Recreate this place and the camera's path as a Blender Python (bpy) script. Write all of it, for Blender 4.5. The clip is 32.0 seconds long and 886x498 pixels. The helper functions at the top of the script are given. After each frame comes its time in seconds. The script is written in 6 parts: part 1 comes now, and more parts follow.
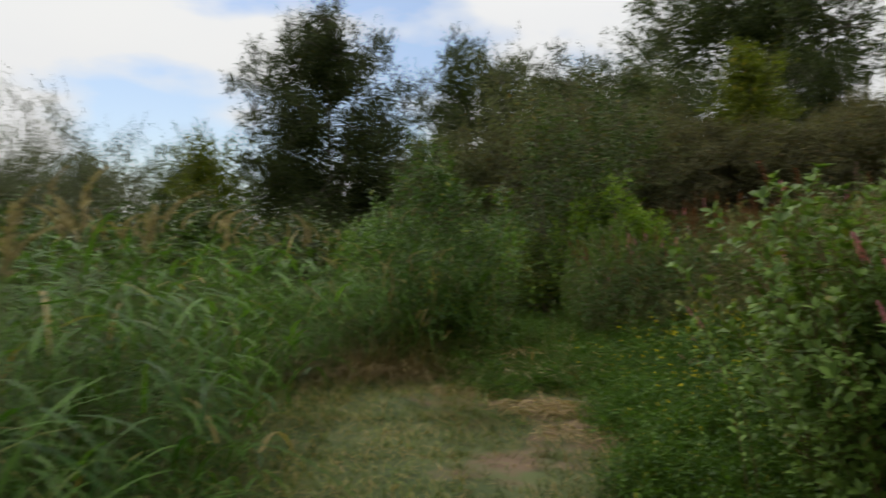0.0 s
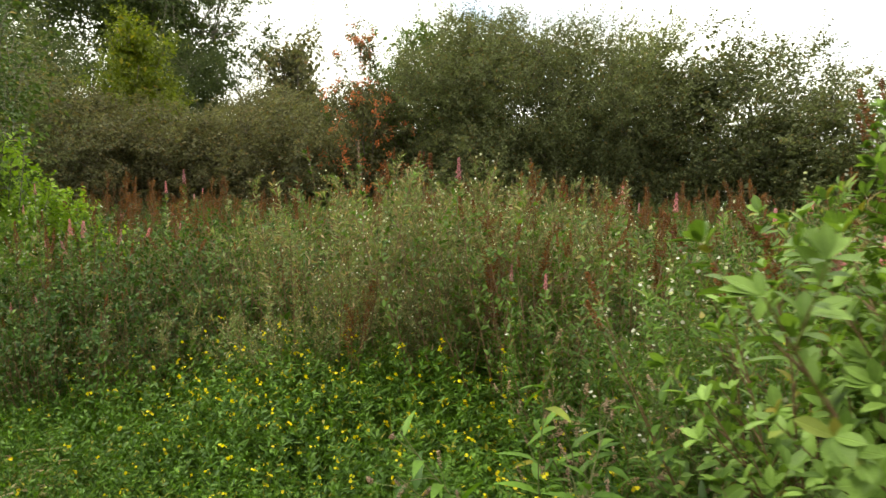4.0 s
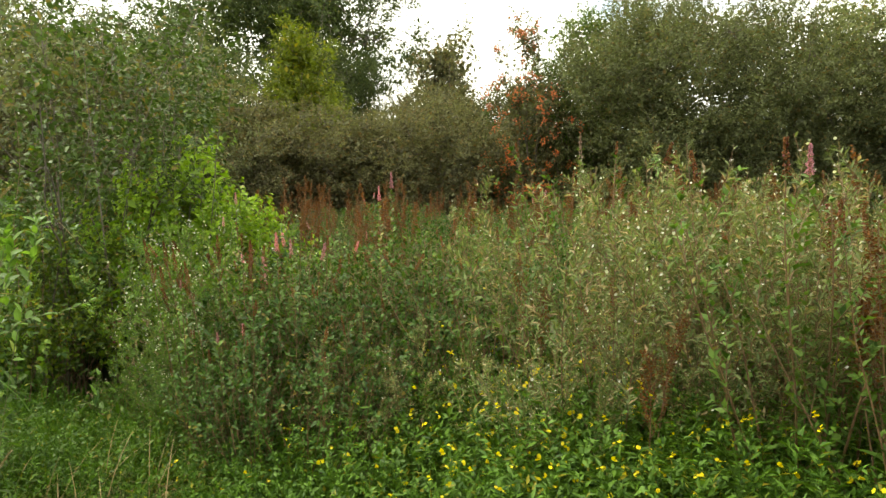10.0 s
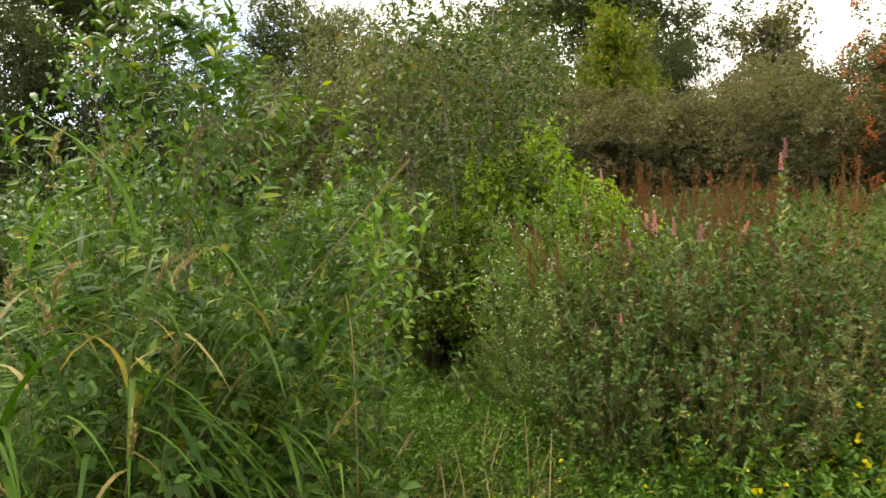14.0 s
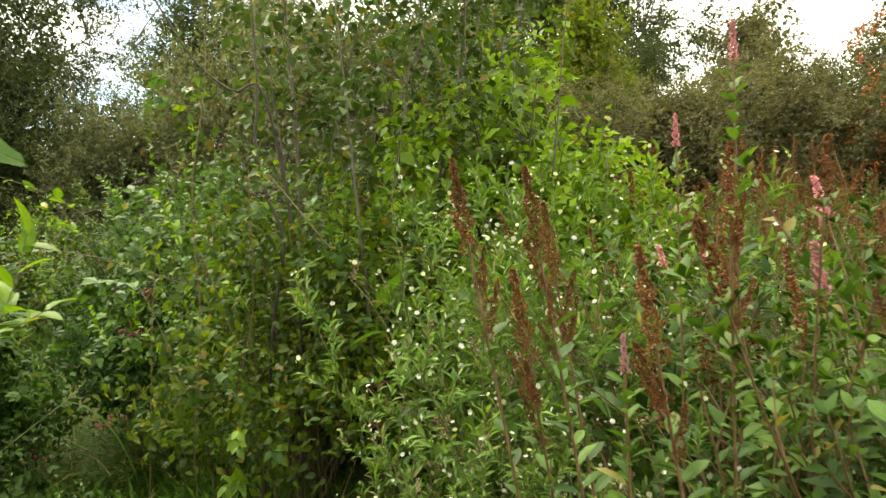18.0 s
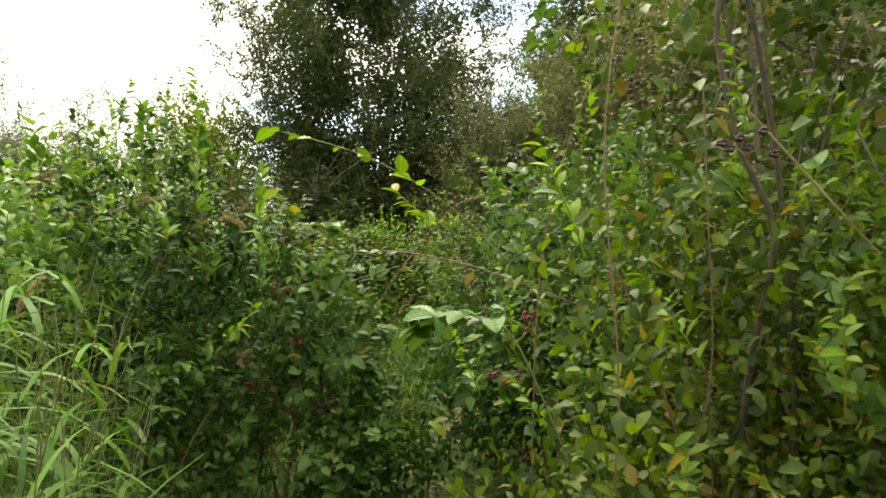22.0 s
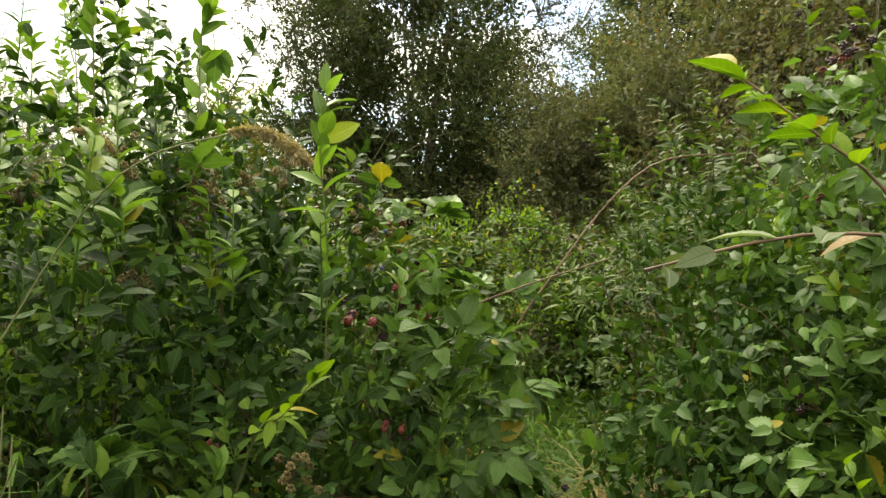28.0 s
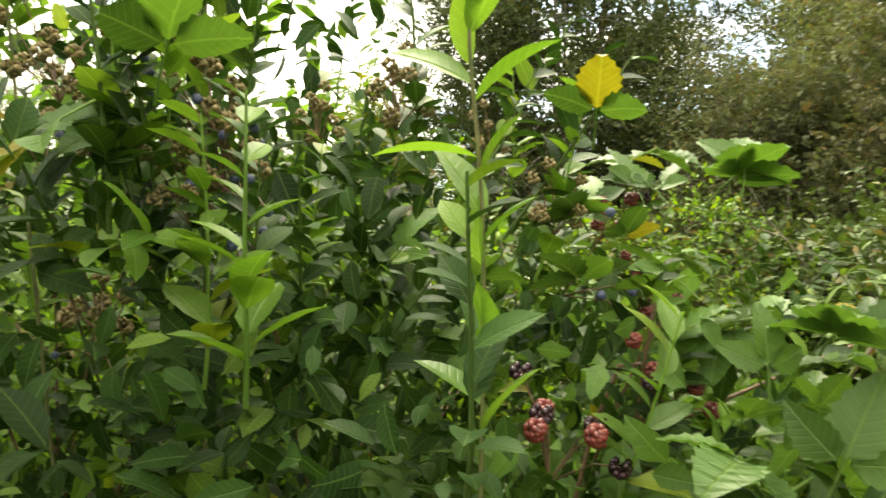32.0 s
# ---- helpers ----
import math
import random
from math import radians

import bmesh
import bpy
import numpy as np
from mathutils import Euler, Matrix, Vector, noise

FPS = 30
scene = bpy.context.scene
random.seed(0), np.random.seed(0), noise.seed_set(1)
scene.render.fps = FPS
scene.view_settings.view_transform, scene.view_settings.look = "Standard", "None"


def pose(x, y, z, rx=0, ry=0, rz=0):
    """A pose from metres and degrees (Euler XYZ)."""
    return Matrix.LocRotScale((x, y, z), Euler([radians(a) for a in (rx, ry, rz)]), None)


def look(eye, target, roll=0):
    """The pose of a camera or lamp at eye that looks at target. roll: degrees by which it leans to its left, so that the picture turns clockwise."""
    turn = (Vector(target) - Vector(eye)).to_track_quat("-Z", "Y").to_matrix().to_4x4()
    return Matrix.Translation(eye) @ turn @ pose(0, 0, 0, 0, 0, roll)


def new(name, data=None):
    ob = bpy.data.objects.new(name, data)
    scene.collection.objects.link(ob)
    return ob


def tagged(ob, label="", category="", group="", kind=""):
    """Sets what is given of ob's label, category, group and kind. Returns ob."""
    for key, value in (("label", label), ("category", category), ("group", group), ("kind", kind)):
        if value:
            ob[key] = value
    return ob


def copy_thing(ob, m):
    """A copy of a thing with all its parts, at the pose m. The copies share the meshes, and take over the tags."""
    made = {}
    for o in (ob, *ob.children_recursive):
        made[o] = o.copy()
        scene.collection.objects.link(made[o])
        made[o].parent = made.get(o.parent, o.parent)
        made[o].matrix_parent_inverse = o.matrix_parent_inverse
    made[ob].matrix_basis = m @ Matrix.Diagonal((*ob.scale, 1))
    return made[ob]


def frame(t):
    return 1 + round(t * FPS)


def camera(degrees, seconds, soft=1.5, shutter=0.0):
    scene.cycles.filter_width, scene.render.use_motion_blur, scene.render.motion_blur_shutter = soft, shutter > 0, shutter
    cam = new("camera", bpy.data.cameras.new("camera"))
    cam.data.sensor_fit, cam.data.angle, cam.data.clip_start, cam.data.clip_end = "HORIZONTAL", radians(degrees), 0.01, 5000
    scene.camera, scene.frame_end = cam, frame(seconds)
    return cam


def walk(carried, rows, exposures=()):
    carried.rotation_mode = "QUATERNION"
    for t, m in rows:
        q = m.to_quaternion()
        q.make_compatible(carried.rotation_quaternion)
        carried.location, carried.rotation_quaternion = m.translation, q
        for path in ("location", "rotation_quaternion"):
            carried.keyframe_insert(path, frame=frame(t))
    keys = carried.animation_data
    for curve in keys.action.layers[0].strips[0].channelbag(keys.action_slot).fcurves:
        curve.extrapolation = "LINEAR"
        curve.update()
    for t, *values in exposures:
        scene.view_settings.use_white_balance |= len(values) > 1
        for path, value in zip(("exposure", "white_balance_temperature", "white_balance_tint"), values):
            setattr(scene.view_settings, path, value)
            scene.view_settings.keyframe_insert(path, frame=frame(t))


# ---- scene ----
CLIP = 32.0
cam = camera(65.94, CLIP, soft=1.5, shutter=0.32)
PATH = [
    (0.0, 0.000, 0.000, 1.400, -0.00, -0.49, 0.03),
    (0.5, 0.071, 0.430, 1.398, -15.03, -0.43, 0.01),
    (1.0, 0.073, 0.912, 1.345, -26.59, -0.45, -0.00),
    (1.5, 0.118, 1.369, 1.318, -34.24, -0.48, 0.34),
    (2.0, 0.209, 1.819, 1.363, -38.62, -0.43, 0.24),
    (2.5, 0.216, 2.166, 1.374, -41.96, -0.57, 0.23),
    (4.5, 0.137, 3.617, 1.347, -53.91, -0.51, -0.03),
    (5.0, 0.317, 3.952, 1.399, -56.68, -0.51, 0.05),
    (5.5, 0.443, 4.190, 1.393, -59.95, -0.34, 0.14),
    (6.0, 0.505, 4.375, 1.394, -63.91, -0.29, 0.23),
    (6.5, 0.566, 4.399, 1.395, -65.80, -0.11, 0.43),
    (7.0, 0.575, 4.405, 1.404, -65.89, -0.07, 0.38),
    (7.5, 0.540, 4.455, 1.402, -64.11, -0.15, 0.21),
    (8.0, 0.463, 4.505, 1.407, -57.64, -0.25, 0.26),
    (8.5, 0.396, 4.533, 1.429, -49.60, -0.30, 0.27),
    (9.0, 0.388, 4.535, 1.442, -43.60, -0.40, 0.30),
    (9.5, 0.390, 4.530, 1.444, -40.75, -0.41, 0.22),
    (10.0, 0.392, 4.533, 1.447, -39.70, -0.43, 0.19),
    (10.5, 0.383, 4.524, 1.442, -38.67, -0.43, 0.15),
    (11.0, 0.378, 4.495, 1.425, -36.57, -0.41, 0.18),
    (11.5, 0.363, 4.479, 1.405, -36.34, -0.49, 0.14),
    (12.0, 0.310, 4.529, 1.398, -36.41, -0.54, -0.01),
    (12.5, 0.227, 4.599, 1.377, -36.22, -0.43, 0.04),
    (13.0, 0.108, 4.695, 1.334, -32.36, -0.50, 0.19),
    (13.5, 0.123, 4.932, 1.330, -21.89, -1.04, 0.11),
    (14.0, 0.233, 5.166, 1.372, -15.02, -0.91, 0.07),
    (14.5, 0.285, 5.505, 1.335, -14.17, -1.31, -0.32),
    (16.5, 0.878, 7.149, 1.353, -17.40, 0.44, -0.40),
    (17.0, 1.036, 7.412, 1.331, -18.57, 0.68, 0.08),
    (17.5, 1.193, 7.653, 1.352, -18.48, 0.84, 0.28),
    (18.0, 1.301, 7.895, 1.334, -18.33, 0.71, 0.27),
    (18.5, 1.374, 8.145, 1.352, -17.93, 0.78, 0.30),
    (19.0, 1.415, 8.327, 1.345, -12.51, 0.87, 0.28),
    (19.5, 1.453, 8.504, 1.380, -3.23, 0.62, 0.12),
    (20.0, 1.443, 8.623, 1.367, 0.63, 0.64, -0.14),
    (20.5, 1.363, 8.862, 1.368, 1.64, 0.30, -0.25),
    (21.0, 1.269, 9.025, 1.372, 2.95, 0.59, -0.21),
    (21.5, 1.225, 9.103, 1.365, 8.89, 0.66, -0.19),
    (22.0, 1.204, 9.292, 1.365, 13.00, 0.40, -0.31),
    (22.5, 1.141, 9.448, 1.366, 14.57, 0.58, -0.72),
    (23.0, 1.001, 9.681, 1.376, 16.31, 0.24, -0.51),
    (23.5, 0.911, 9.813, 1.376, 16.90, 0.48, -0.40),
    (24.0, 0.872, 9.951, 1.346, 17.14, 0.37, -0.38),
    (24.5, 0.804, 10.127, 1.386, 17.25, 0.39, -0.33),
    (25.0, 0.736, 10.238, 1.386, 17.46, 0.35, -0.38),
    (25.5, 0.579, 10.428, 1.381, 17.42, 0.11, -0.62),
    (27.5, 0.471, 10.569, 1.355, 16.09, 0.65, 0.01),
    (28.0, 0.463, 10.562, 1.355, 15.63, 0.60, -0.05),
    (28.5, 0.442, 10.573, 1.351, 15.63, 0.55, 0.01),
    (29.0, 0.402, 10.656, 1.345, 15.74, 0.32, 0.07),
    (29.5, 0.345, 10.858, 1.326, 15.58, 0.18, 0.16),
    (30.0, 0.297, 10.997, 1.323, 15.62, 0.45, 0.11),
    (30.5, 0.270, 11.122, 1.313, 15.59, 0.36, 0.18),
    (31.0, 0.152, 11.269, 1.356, 16.18, 0.45, -0.09),
    (31.5, 0.095, 11.326, 1.355, 20.25, 0.62, -0.13),
    (32.0, 0.077, 11.359, 1.368, 27.78, 0.54, -0.13),
]

walk(cam, [(t, pose(x, y, z, 90 + pitch, roll, yaw)) for t, x, y, z, yaw, pitch, roll in PATH],
     exposures=[(0.0, -0.94, 6500, 10), (0.5, -0.50, 6700, 8), (1.0, -0.07, 6900, 6), (2.0, 0.36, 7200, 3), (5.0, 0.44, 7200, 2), (6.0, 0.48, 7200, 1), (7.0, 0.37, 7200, 1), (9.0, 0.58, 7300, 2), (12.0, 0.66, 7500, 4), (14.0, 0.62, 7500, 8), (17.0, 0.76, 7600, 0),
                (19.0, 0.87, 7600, 4), (21.0, 0.76, 7700, 0), (25.0, 0.57, 7700, 4), (29.0, 0.75, 7850, 5), (31.0, 1.08, 7950, 5), (32.0, 1.20, 7950, 3)])

# ---- world and light: bright broken overcast ----
SUN_AZ, SUN_EL = 28.0, 56.0     # degrees left of the first view's heading, and height
world = bpy.data.worlds.new("overcast_sky")
scene.world = world
world.use_nodes = True
wn, wl = world.node_tree.nodes, world.node_tree.links
wn.clear()
sky = wn.new("ShaderNodeTexSky")
sky.sky_type, sky.sun_disc = "NISHITA", False
sky.sun_elevation, sky.sun_rotation = radians(SUN_EL), radians(-SUN_AZ)
geo = wn.new("ShaderNodeTexCoord")
mapping = wn.new("ShaderNodeMapping")
mapping.inputs["Location"].default_value = (0.35, 0.2, 0.0)
mapping.inputs["Scale"].default_value = (1.0, 1.0, 2.6)
clouds = wn.new("ShaderNodeTexNoise")
clouds.inputs["Scale"].default_value, clouds.inputs["Detail"].default_value = 2.3, 7.0
cover = wn.new("ShaderNodeValToRGB")
cover.color_ramp.elements[0].position, cover.color_ramp.elements[1].position = 0.33, 0.42
grey = wn.new("ShaderNodeValToRGB")
grey.color_ramp.elements[0].position, grey.color_ramp.elements[1].position = 0.35, 0.75
grey.color_ramp.elements[0].color, grey.color_ramp.elements[1].color = (0.95, 0.96, 0.97, 1), (1.0, 1.0, 0.98, 1)
cloudy = wn.new("ShaderNodeMixRGB")
skybright, cloudbright = wn.new("ShaderNodeMixRGB"), wn.new("ShaderNodeMixRGB")
for n, c in ((skybright, 0.10), (cloudbright, 0.72)):
    n.blend_type, n.inputs[0].default_value, n.inputs[2].default_value = "MULTIPLY", 1.0, (c, c, c, 1)
out, bg = wn.new("ShaderNodeOutputWorld"), wn.new("ShaderNodeBackground")
wl.new(geo.outputs["Generated"], mapping.inputs[0]); wl.new(mapping.outputs[0], clouds.inputs["Vector"])
toward, open_az, open_el = wn.new("ShaderNodeVectorMath"), radians(16), radians(13)
toward.operation = "DOT_PRODUCT"
toward.inputs[1].default_value = (-math.sin(open_az) * math.cos(open_el), math.cos(open_az) * math.cos(open_el), math.sin(open_el))
thin, gap = wn.new("ShaderNodeMapRange"), wn.new("ShaderNodeMath")
thin.inputs["From Min"].default_value, thin.inputs["From Max"].default_value, thin.inputs["To Max"].default_value = 0.925, 0.99, 0.13
gap.operation = "SUBTRACT"
wl.new(geo.outputs["Generated"], toward.inputs[0]); wl.new(toward.outputs["Value"], thin.inputs[0])
wl.new(clouds.outputs["Fac"], gap.inputs[0]); wl.new(thin.outputs[0], gap.inputs[1])
wl.new(gap.outputs[0], cover.inputs[0]); wl.new(clouds.outputs["Fac"], grey.inputs[0])
wl.new(sky.outputs[0], skybright.inputs[1]); wl.new(grey.outputs[0], cloudbright.inputs[1])
wl.new(cover.outputs[0], cloudy.inputs[0]); wl.new(skybright.outputs[0], cloudy.inputs[1]); wl.new(cloudbright.outputs[0], cloudy.inputs[2])
height_of, lift, overhead = wn.new("ShaderNodeSeparateXYZ"), wn.new("ShaderNodeMapRange"), wn.new("ShaderNodeVectorMath")
lift.inputs["To Min"].default_value, lift.inputs["To Max"].default_value = 2.7, 3.6
overhead.operation = "SCALE"
wl.new(geo.outputs["Generated"], height_of.inputs[0]); wl.new(height_of.outputs["Z"], lift.inputs[0])
wl.new(cloudy.outputs[0], overhead.inputs[0]); wl.new(lift.outputs[0], overhead.inputs["Scale"])
wl.new(overhead.outputs[0], bg.inputs[0]); wl.new(bg.outputs[0], out.inputs[0])
bg.inputs[1].default_value = 0.8
sun = new("sun", bpy.data.lights.new("sun", "SUN"))
sun.data.energy, sun.data.angle, sun.data.color = 3.2, radians(32), (1.0, 0.96, 0.88)
a, e = radians(SUN_AZ), radians(SUN_EL)
sun.matrix_basis = look((-math.sin(a) * math.cos(e) * 30, math.cos(a) * math.cos(e) * 30, math.sin(e) * 30), (0, 0, 0))

# ---- materials ----
def leaf_material(name, low, high, odd=None, odd_share=0.06, gloss=0.5, glow=0.2, grain=60.0, veins=False, shine=0.2):
    """Two-tone foliage that varies from leaf to leaf and from plant to plant, thin enough to let light through."""
    m = bpy.data.materials.new(name)
    m.use_nodes = True
    n, l = m.node_tree.nodes, m.node_tree.links
    n.clear()
    isl, obj, mixr = n.new("ShaderNodeNewGeometry"), n.new("ShaderNodeObjectInfo"), n.new("ShaderNodeMath")
    mixr.operation = "ADD"
    l.new(isl.outputs["Random Per Island"], mixr.inputs[0]); l.new(obj.outputs["Random"], mixr.inputs[1])
    fract = n.new("ShaderNodeMath"); fract.operation = "FRACT"
    l.new(mixr.outputs[0], fract.inputs[0])
    ramp = n.new("ShaderNodeValToRGB")
    el = ramp.color_ramp.elements
    el[0].color, el[1].color = (*(v * 0.66 for v in low), 1), (*high, 1)
    el[0].position, el[1].position = 0.0, 1.0 - odd_share if odd else 1.0
    if odd:
        x = el.new(1.0 - odd_share * 0.6); x.color = (*odd, 1)
    l.new(fract.outputs[0], ramp.inputs[0])
    tex, co = n.new("ShaderNodeTexNoise"), n.new("ShaderNodeTexCoord")
    tex.inputs["Scale"].default_value, tex.inputs["Detail"].default_value = grain, 3.0
    l.new(co.outputs["Object"], tex.inputs["Vector"])
    tone = n.new("ShaderNodeMapRange")
    tone.inputs["To Min"].default_value, tone.inputs["To Max"].default_value = 0.7, 1.25
    l.new(tex.outputs["Fac"], tone.inputs[0])
    wide = n.new("ShaderNodeMapRange")
    wide.inputs["To Min"].default_value, wide.inputs["To Max"].default_value = 0.62, 0.98
    l.new(obj.outputs["Random"], wide.inputs[0])
    mul = n.new("ShaderNodeVectorMath"); mul.operation = "SCALE"
    mul2 = n.new("ShaderNodeVectorMath"); mul2.operation = "SCALE"
    l.new(ramp.outputs[0], mul.inputs[0]); l.new(tone.outputs[0], mul.inputs["Scale"])
    l.new(mul.outputs[0], mul2.inputs[0]); l.new(wide.outputs[0], mul2.inputs["Scale"])
    if veins:
        at, sep = n.new("ShaderNodeAttribute"), n.new("ShaderNodeSeparateXYZ")
        at.attribute_name = "blade"
        l.new(at.outputs["Vector"], sep.inputs[0])

        def calc(op, a, c=None):
            q = n.new("ShaderNodeMath"); q.operation = op
            for i, v in enumerate((a, c)):
                if v is None:
                    continue
                if isinstance(v, (int, float)):
                    q.inputs[i].default_value = v
                else:
                    l.new(v, q.inputs[i])
            return q.outputs[0]

        across = calc("ABSOLUTE", sep.outputs["X"])
        ribs = calc("SINE", calc("MULTIPLY", calc("SUBTRACT", sep.outputs["Y"], calc("MULTIPLY", across, 0.75)), 52.0))
        ribs = calc("POWER", calc("MAXIMUM", ribs, 0.0), 6.0)
        rib = n.new("ShaderNodeMapRange")
        rib.inputs["From Min"].default_value, rib.inputs["From Max"].default_value, rib.inputs["To Min"].default_value, rib.inputs["To Max"].default_value = 0.0, 0.022, 1.0, 0.0
        l.new(across, rib.inputs[0])
        vein = calc("MAXIMUM", calc("MULTIPLY", ribs, 0.28), rib.outputs[0])
        pale = n.new("ShaderNodeMixRGB"); pale.blend_type = "ADD"
        l.new(vein, pale.inputs[0]); l.new(mul2.outputs[0], pale.inputs[1]); pale.inputs[2].default_value = (0.055, 0.075, 0.022, 1)
        relief = n.new("ShaderNodeBump"); relief.inputs["Strength"].default_value, relief.inputs["Distance"].default_value = 0.5, 0.002
        l.new(calc("MULTIPLY", vein, -1.0), relief.inputs["Height"])
        mul2 = pale
    b, tr, mx, o = n.new("ShaderNodeBsdfPrincipled"), n.new("ShaderNodeBsdfTranslucent"), n.new("ShaderNodeMixShader"), n.new("ShaderNodeOutputMaterial")
    b.inputs["Roughness"].default_value = gloss
    b.inputs["Specular IOR Level"].default_value = shine
    l.new(mul2.outputs[0], b.inputs["Base Color"])
    bright = n.new("ShaderNodeVectorMath"); bright.operation = "MULTIPLY"
    bright.inputs[1].default_value = (1.3, 1.35, 0.6)
    l.new(mul2.outputs[0], bright.inputs[0]); l.new(bright.outputs[0], tr.inputs[0])
    if veins:
        l.new(relief.outputs[0], b.inputs["Normal"])
    mx.inputs[0].default_value = min(0.45, glow + 0.1)
    l.new(b.outputs[0], mx.inputs[1]); l.new(tr.outputs[0], mx.inputs[2]); l.new(mx.outputs[0], o.inputs[0])
    return m


def plain_material(name, low, high, scale=8.0, rough=0.8, bump=0.0, detail=6.0):
    """A rough surface whose two tones are mixed by noise, with fine relief."""
    m = bpy.data.materials.new(name)
    m.use_nodes = True
    n, l = m.node_tree.nodes, m.node_tree.links
    b = n["Principled BSDF"]
    b.inputs["Roughness"].default_value = rough
    tex, co, ramp = n.new("ShaderNodeTexNoise"), n.new("ShaderNodeTexCoord"), n.new("ShaderNodeValToRGB")
    tex.inputs["Scale"].default_value, tex.inputs["Detail"].default_value = scale, detail
    ramp.color_ramp.elements[0].color, ramp.color_ramp.elements[1].color = (*low, 1), (*high, 1)
    ramp.color_ramp.elements[0].position, ramp.color_ramp.elements[1].position = 0.3, 0.7
    l.new(co.outputs["Object"], tex.inputs["Vector"]); l.new(tex.outputs["Fac"], ramp.inputs[0]); l.new(ramp.outputs[0], b.inputs["Base Color"])
    if bump:
        bm = n.new("ShaderNodeBump"); bm.inputs["Strength"].default_value = bump
        l.new(tex.outputs["Fac"], bm.inputs["Height"]); l.new(bm.outputs[0], b.inputs["Normal"])
    return m


M_SPIREA = leaf_material("spirea_leaf", (0.14, 0.26, 0.04), (0.28, 0.44, 0.09), (0.30, 0.27, 0.05), 0.03, 0.45, veins=True, shine=0.22)
M_MEADOWSPIREA = leaf_material("meadow_spirea_leaf", (0.065, 0.145, 0.02), (0.16, 0.27, 0.045), (0.26, 0.22, 0.05), 0.04, 0.5)
M_NEARSPIREA = leaf_material("near_spirea_leaf", (0.055, 0.13, 0.018), (0.13, 0.24, 0.04), (0.26, 0.22, 0.05), 0.04, 0.5, veins=True, shine=0.25)
M_BRAMBLE = leaf_material("bramble_leaf", (0.060, 0.130, 0.030), (0.14, 0.265, 0.055), (0.30, 0.26, 0.03), 0.025, 0.38, veins=True, shine=0.22)
M_BRIGHT = leaf_material("bright_leaf", (0.12, 0.26, 0.016), (0.24, 0.38, 0.028), (0.34, 0.30, 0.023), 0.05, 0.42, 0.32, veins=True, shine=0.22)
M_YELLOWING = leaf_material("yellowing_leaf", (0.092, 0.178, 0.013), (0.20, 0.275, 0.022), (0.36, 0.28, 0.028), 0.07, 0.4, 0.32, veins=True, shine=0.22)
M_PRIVET = leaf_material("berried_shrub_leaf", (0.018, 0.054, 0.011), (0.052, 0.118, 0.026), (0.13, 0.22, 0.035), 0.08, 0.46, 0.12, veins=True, shine=0.12)
M_DARKSPIREA = leaf_material("dark_spirea_leaf", (0.035, 0.095, 0.014), (0.085, 0.17, 0.028), (0.22, 0.17, 0.03), 0.05, 0.55)
M_WEED = leaf_material("weed_leaf", (0.06, 0.155, 0.02), (0.14, 0.265, 0.04), (0.24, 0.20, 0.033), 0.05, 0.55)
M_LOW = leaf_material("low_herb_leaf", (0.048, 0.125, 0.014), (0.13, 0.25, 0.026), (0.26, 0.24, 0.023), 0.05, 0.5)
M_PALE = leaf_material("pale_willowherb_leaf", (0.14, 0.195, 0.07), (0.26, 0.315, 0.13), (0.42, 0.31, 0.19), 0.16, 0.6, 0.25)
M_TAN = leaf_material("dry_tan_stalk", (0.42, 0.33, 0.18), (0.52, 0.43, 0.26), None, 0.1, 0.7, 0.2)
M_DOCK = leaf_material("dock_seed", (0.15, 0.058, 0.013), (0.25, 0.10, 0.024), None, 0.1, 0.8, 0.15)
M_PINK = leaf_material("pink_blossom", (0.98, 0.42, 0.58), (0.86, 0.46, 0.58), None, 0.1, 0.7, 0.35)
M_FADED = leaf_material("faded_blossom", (0.20, 0.08, 0.025), (0.30, 0.125, 0.04), (0.5, 0.2, 0.22), 0.08, 0.8, 0.15)
M_PALEPINK = leaf_material("pale_pink_blossom", (0.45, 0.27, 0.22), (0.62, 0.44, 0.36), None, 0.1, 0.7, 0.25)
M_WHITE = leaf_material("white_blossom", (0.68, 0.66, 0.58), (0.82, 0.82, 0.78), None, 0.1, 0.7, 0.3)
M_YELLOW = leaf_material("yellow_blossom", (0.80, 0.62, 0.015), (0.90, 0.78, 0.03), None, 0.1, 0.6, 0.3)
M_GRASS = leaf_material("grass_blade", (0.042, 0.13, 0.012), (0.13, 0.26, 0.03), (0.40, 0.31, 0.12), 0.05, 0.5, 0.25, 20.0, shine=0.12)
M_FRESHGRASS = leaf_material("fresh_grass_blade", (0.07, 0.18, 0.022), (0.15, 0.30, 0.045), (0.40, 0.36, 0.12), 0.04, 0.45, 0.28, 20.0)
M_TURF = leaf_material("turf_blade", (0.06, 0.11, 0.016), (0.20, 0.25, 0.05), (0.42, 0.31, 0.13), 0.3, 0.55, 0.2, 20.0)
M_STRAW = leaf_material("straw", (0.33, 0.23, 0.11), (0.50, 0.37, 0.20), None, 0.1, 0.7, 0.2)
M_HEDGE = leaf_material("hedge_leaf", (0.105, 0.125, 0.058), (0.215, 0.24, 0.118), (0.22, 0.16, 0.06), 0.08, 0.6, 0.25)
M_BROWNHEDGE = leaf_material("brownish_hedge_leaf", (0.10, 0.105, 0.055), (0.215, 0.21, 0.115), (0.22, 0.15, 0.07), 0.12, 0.65, 0.25)
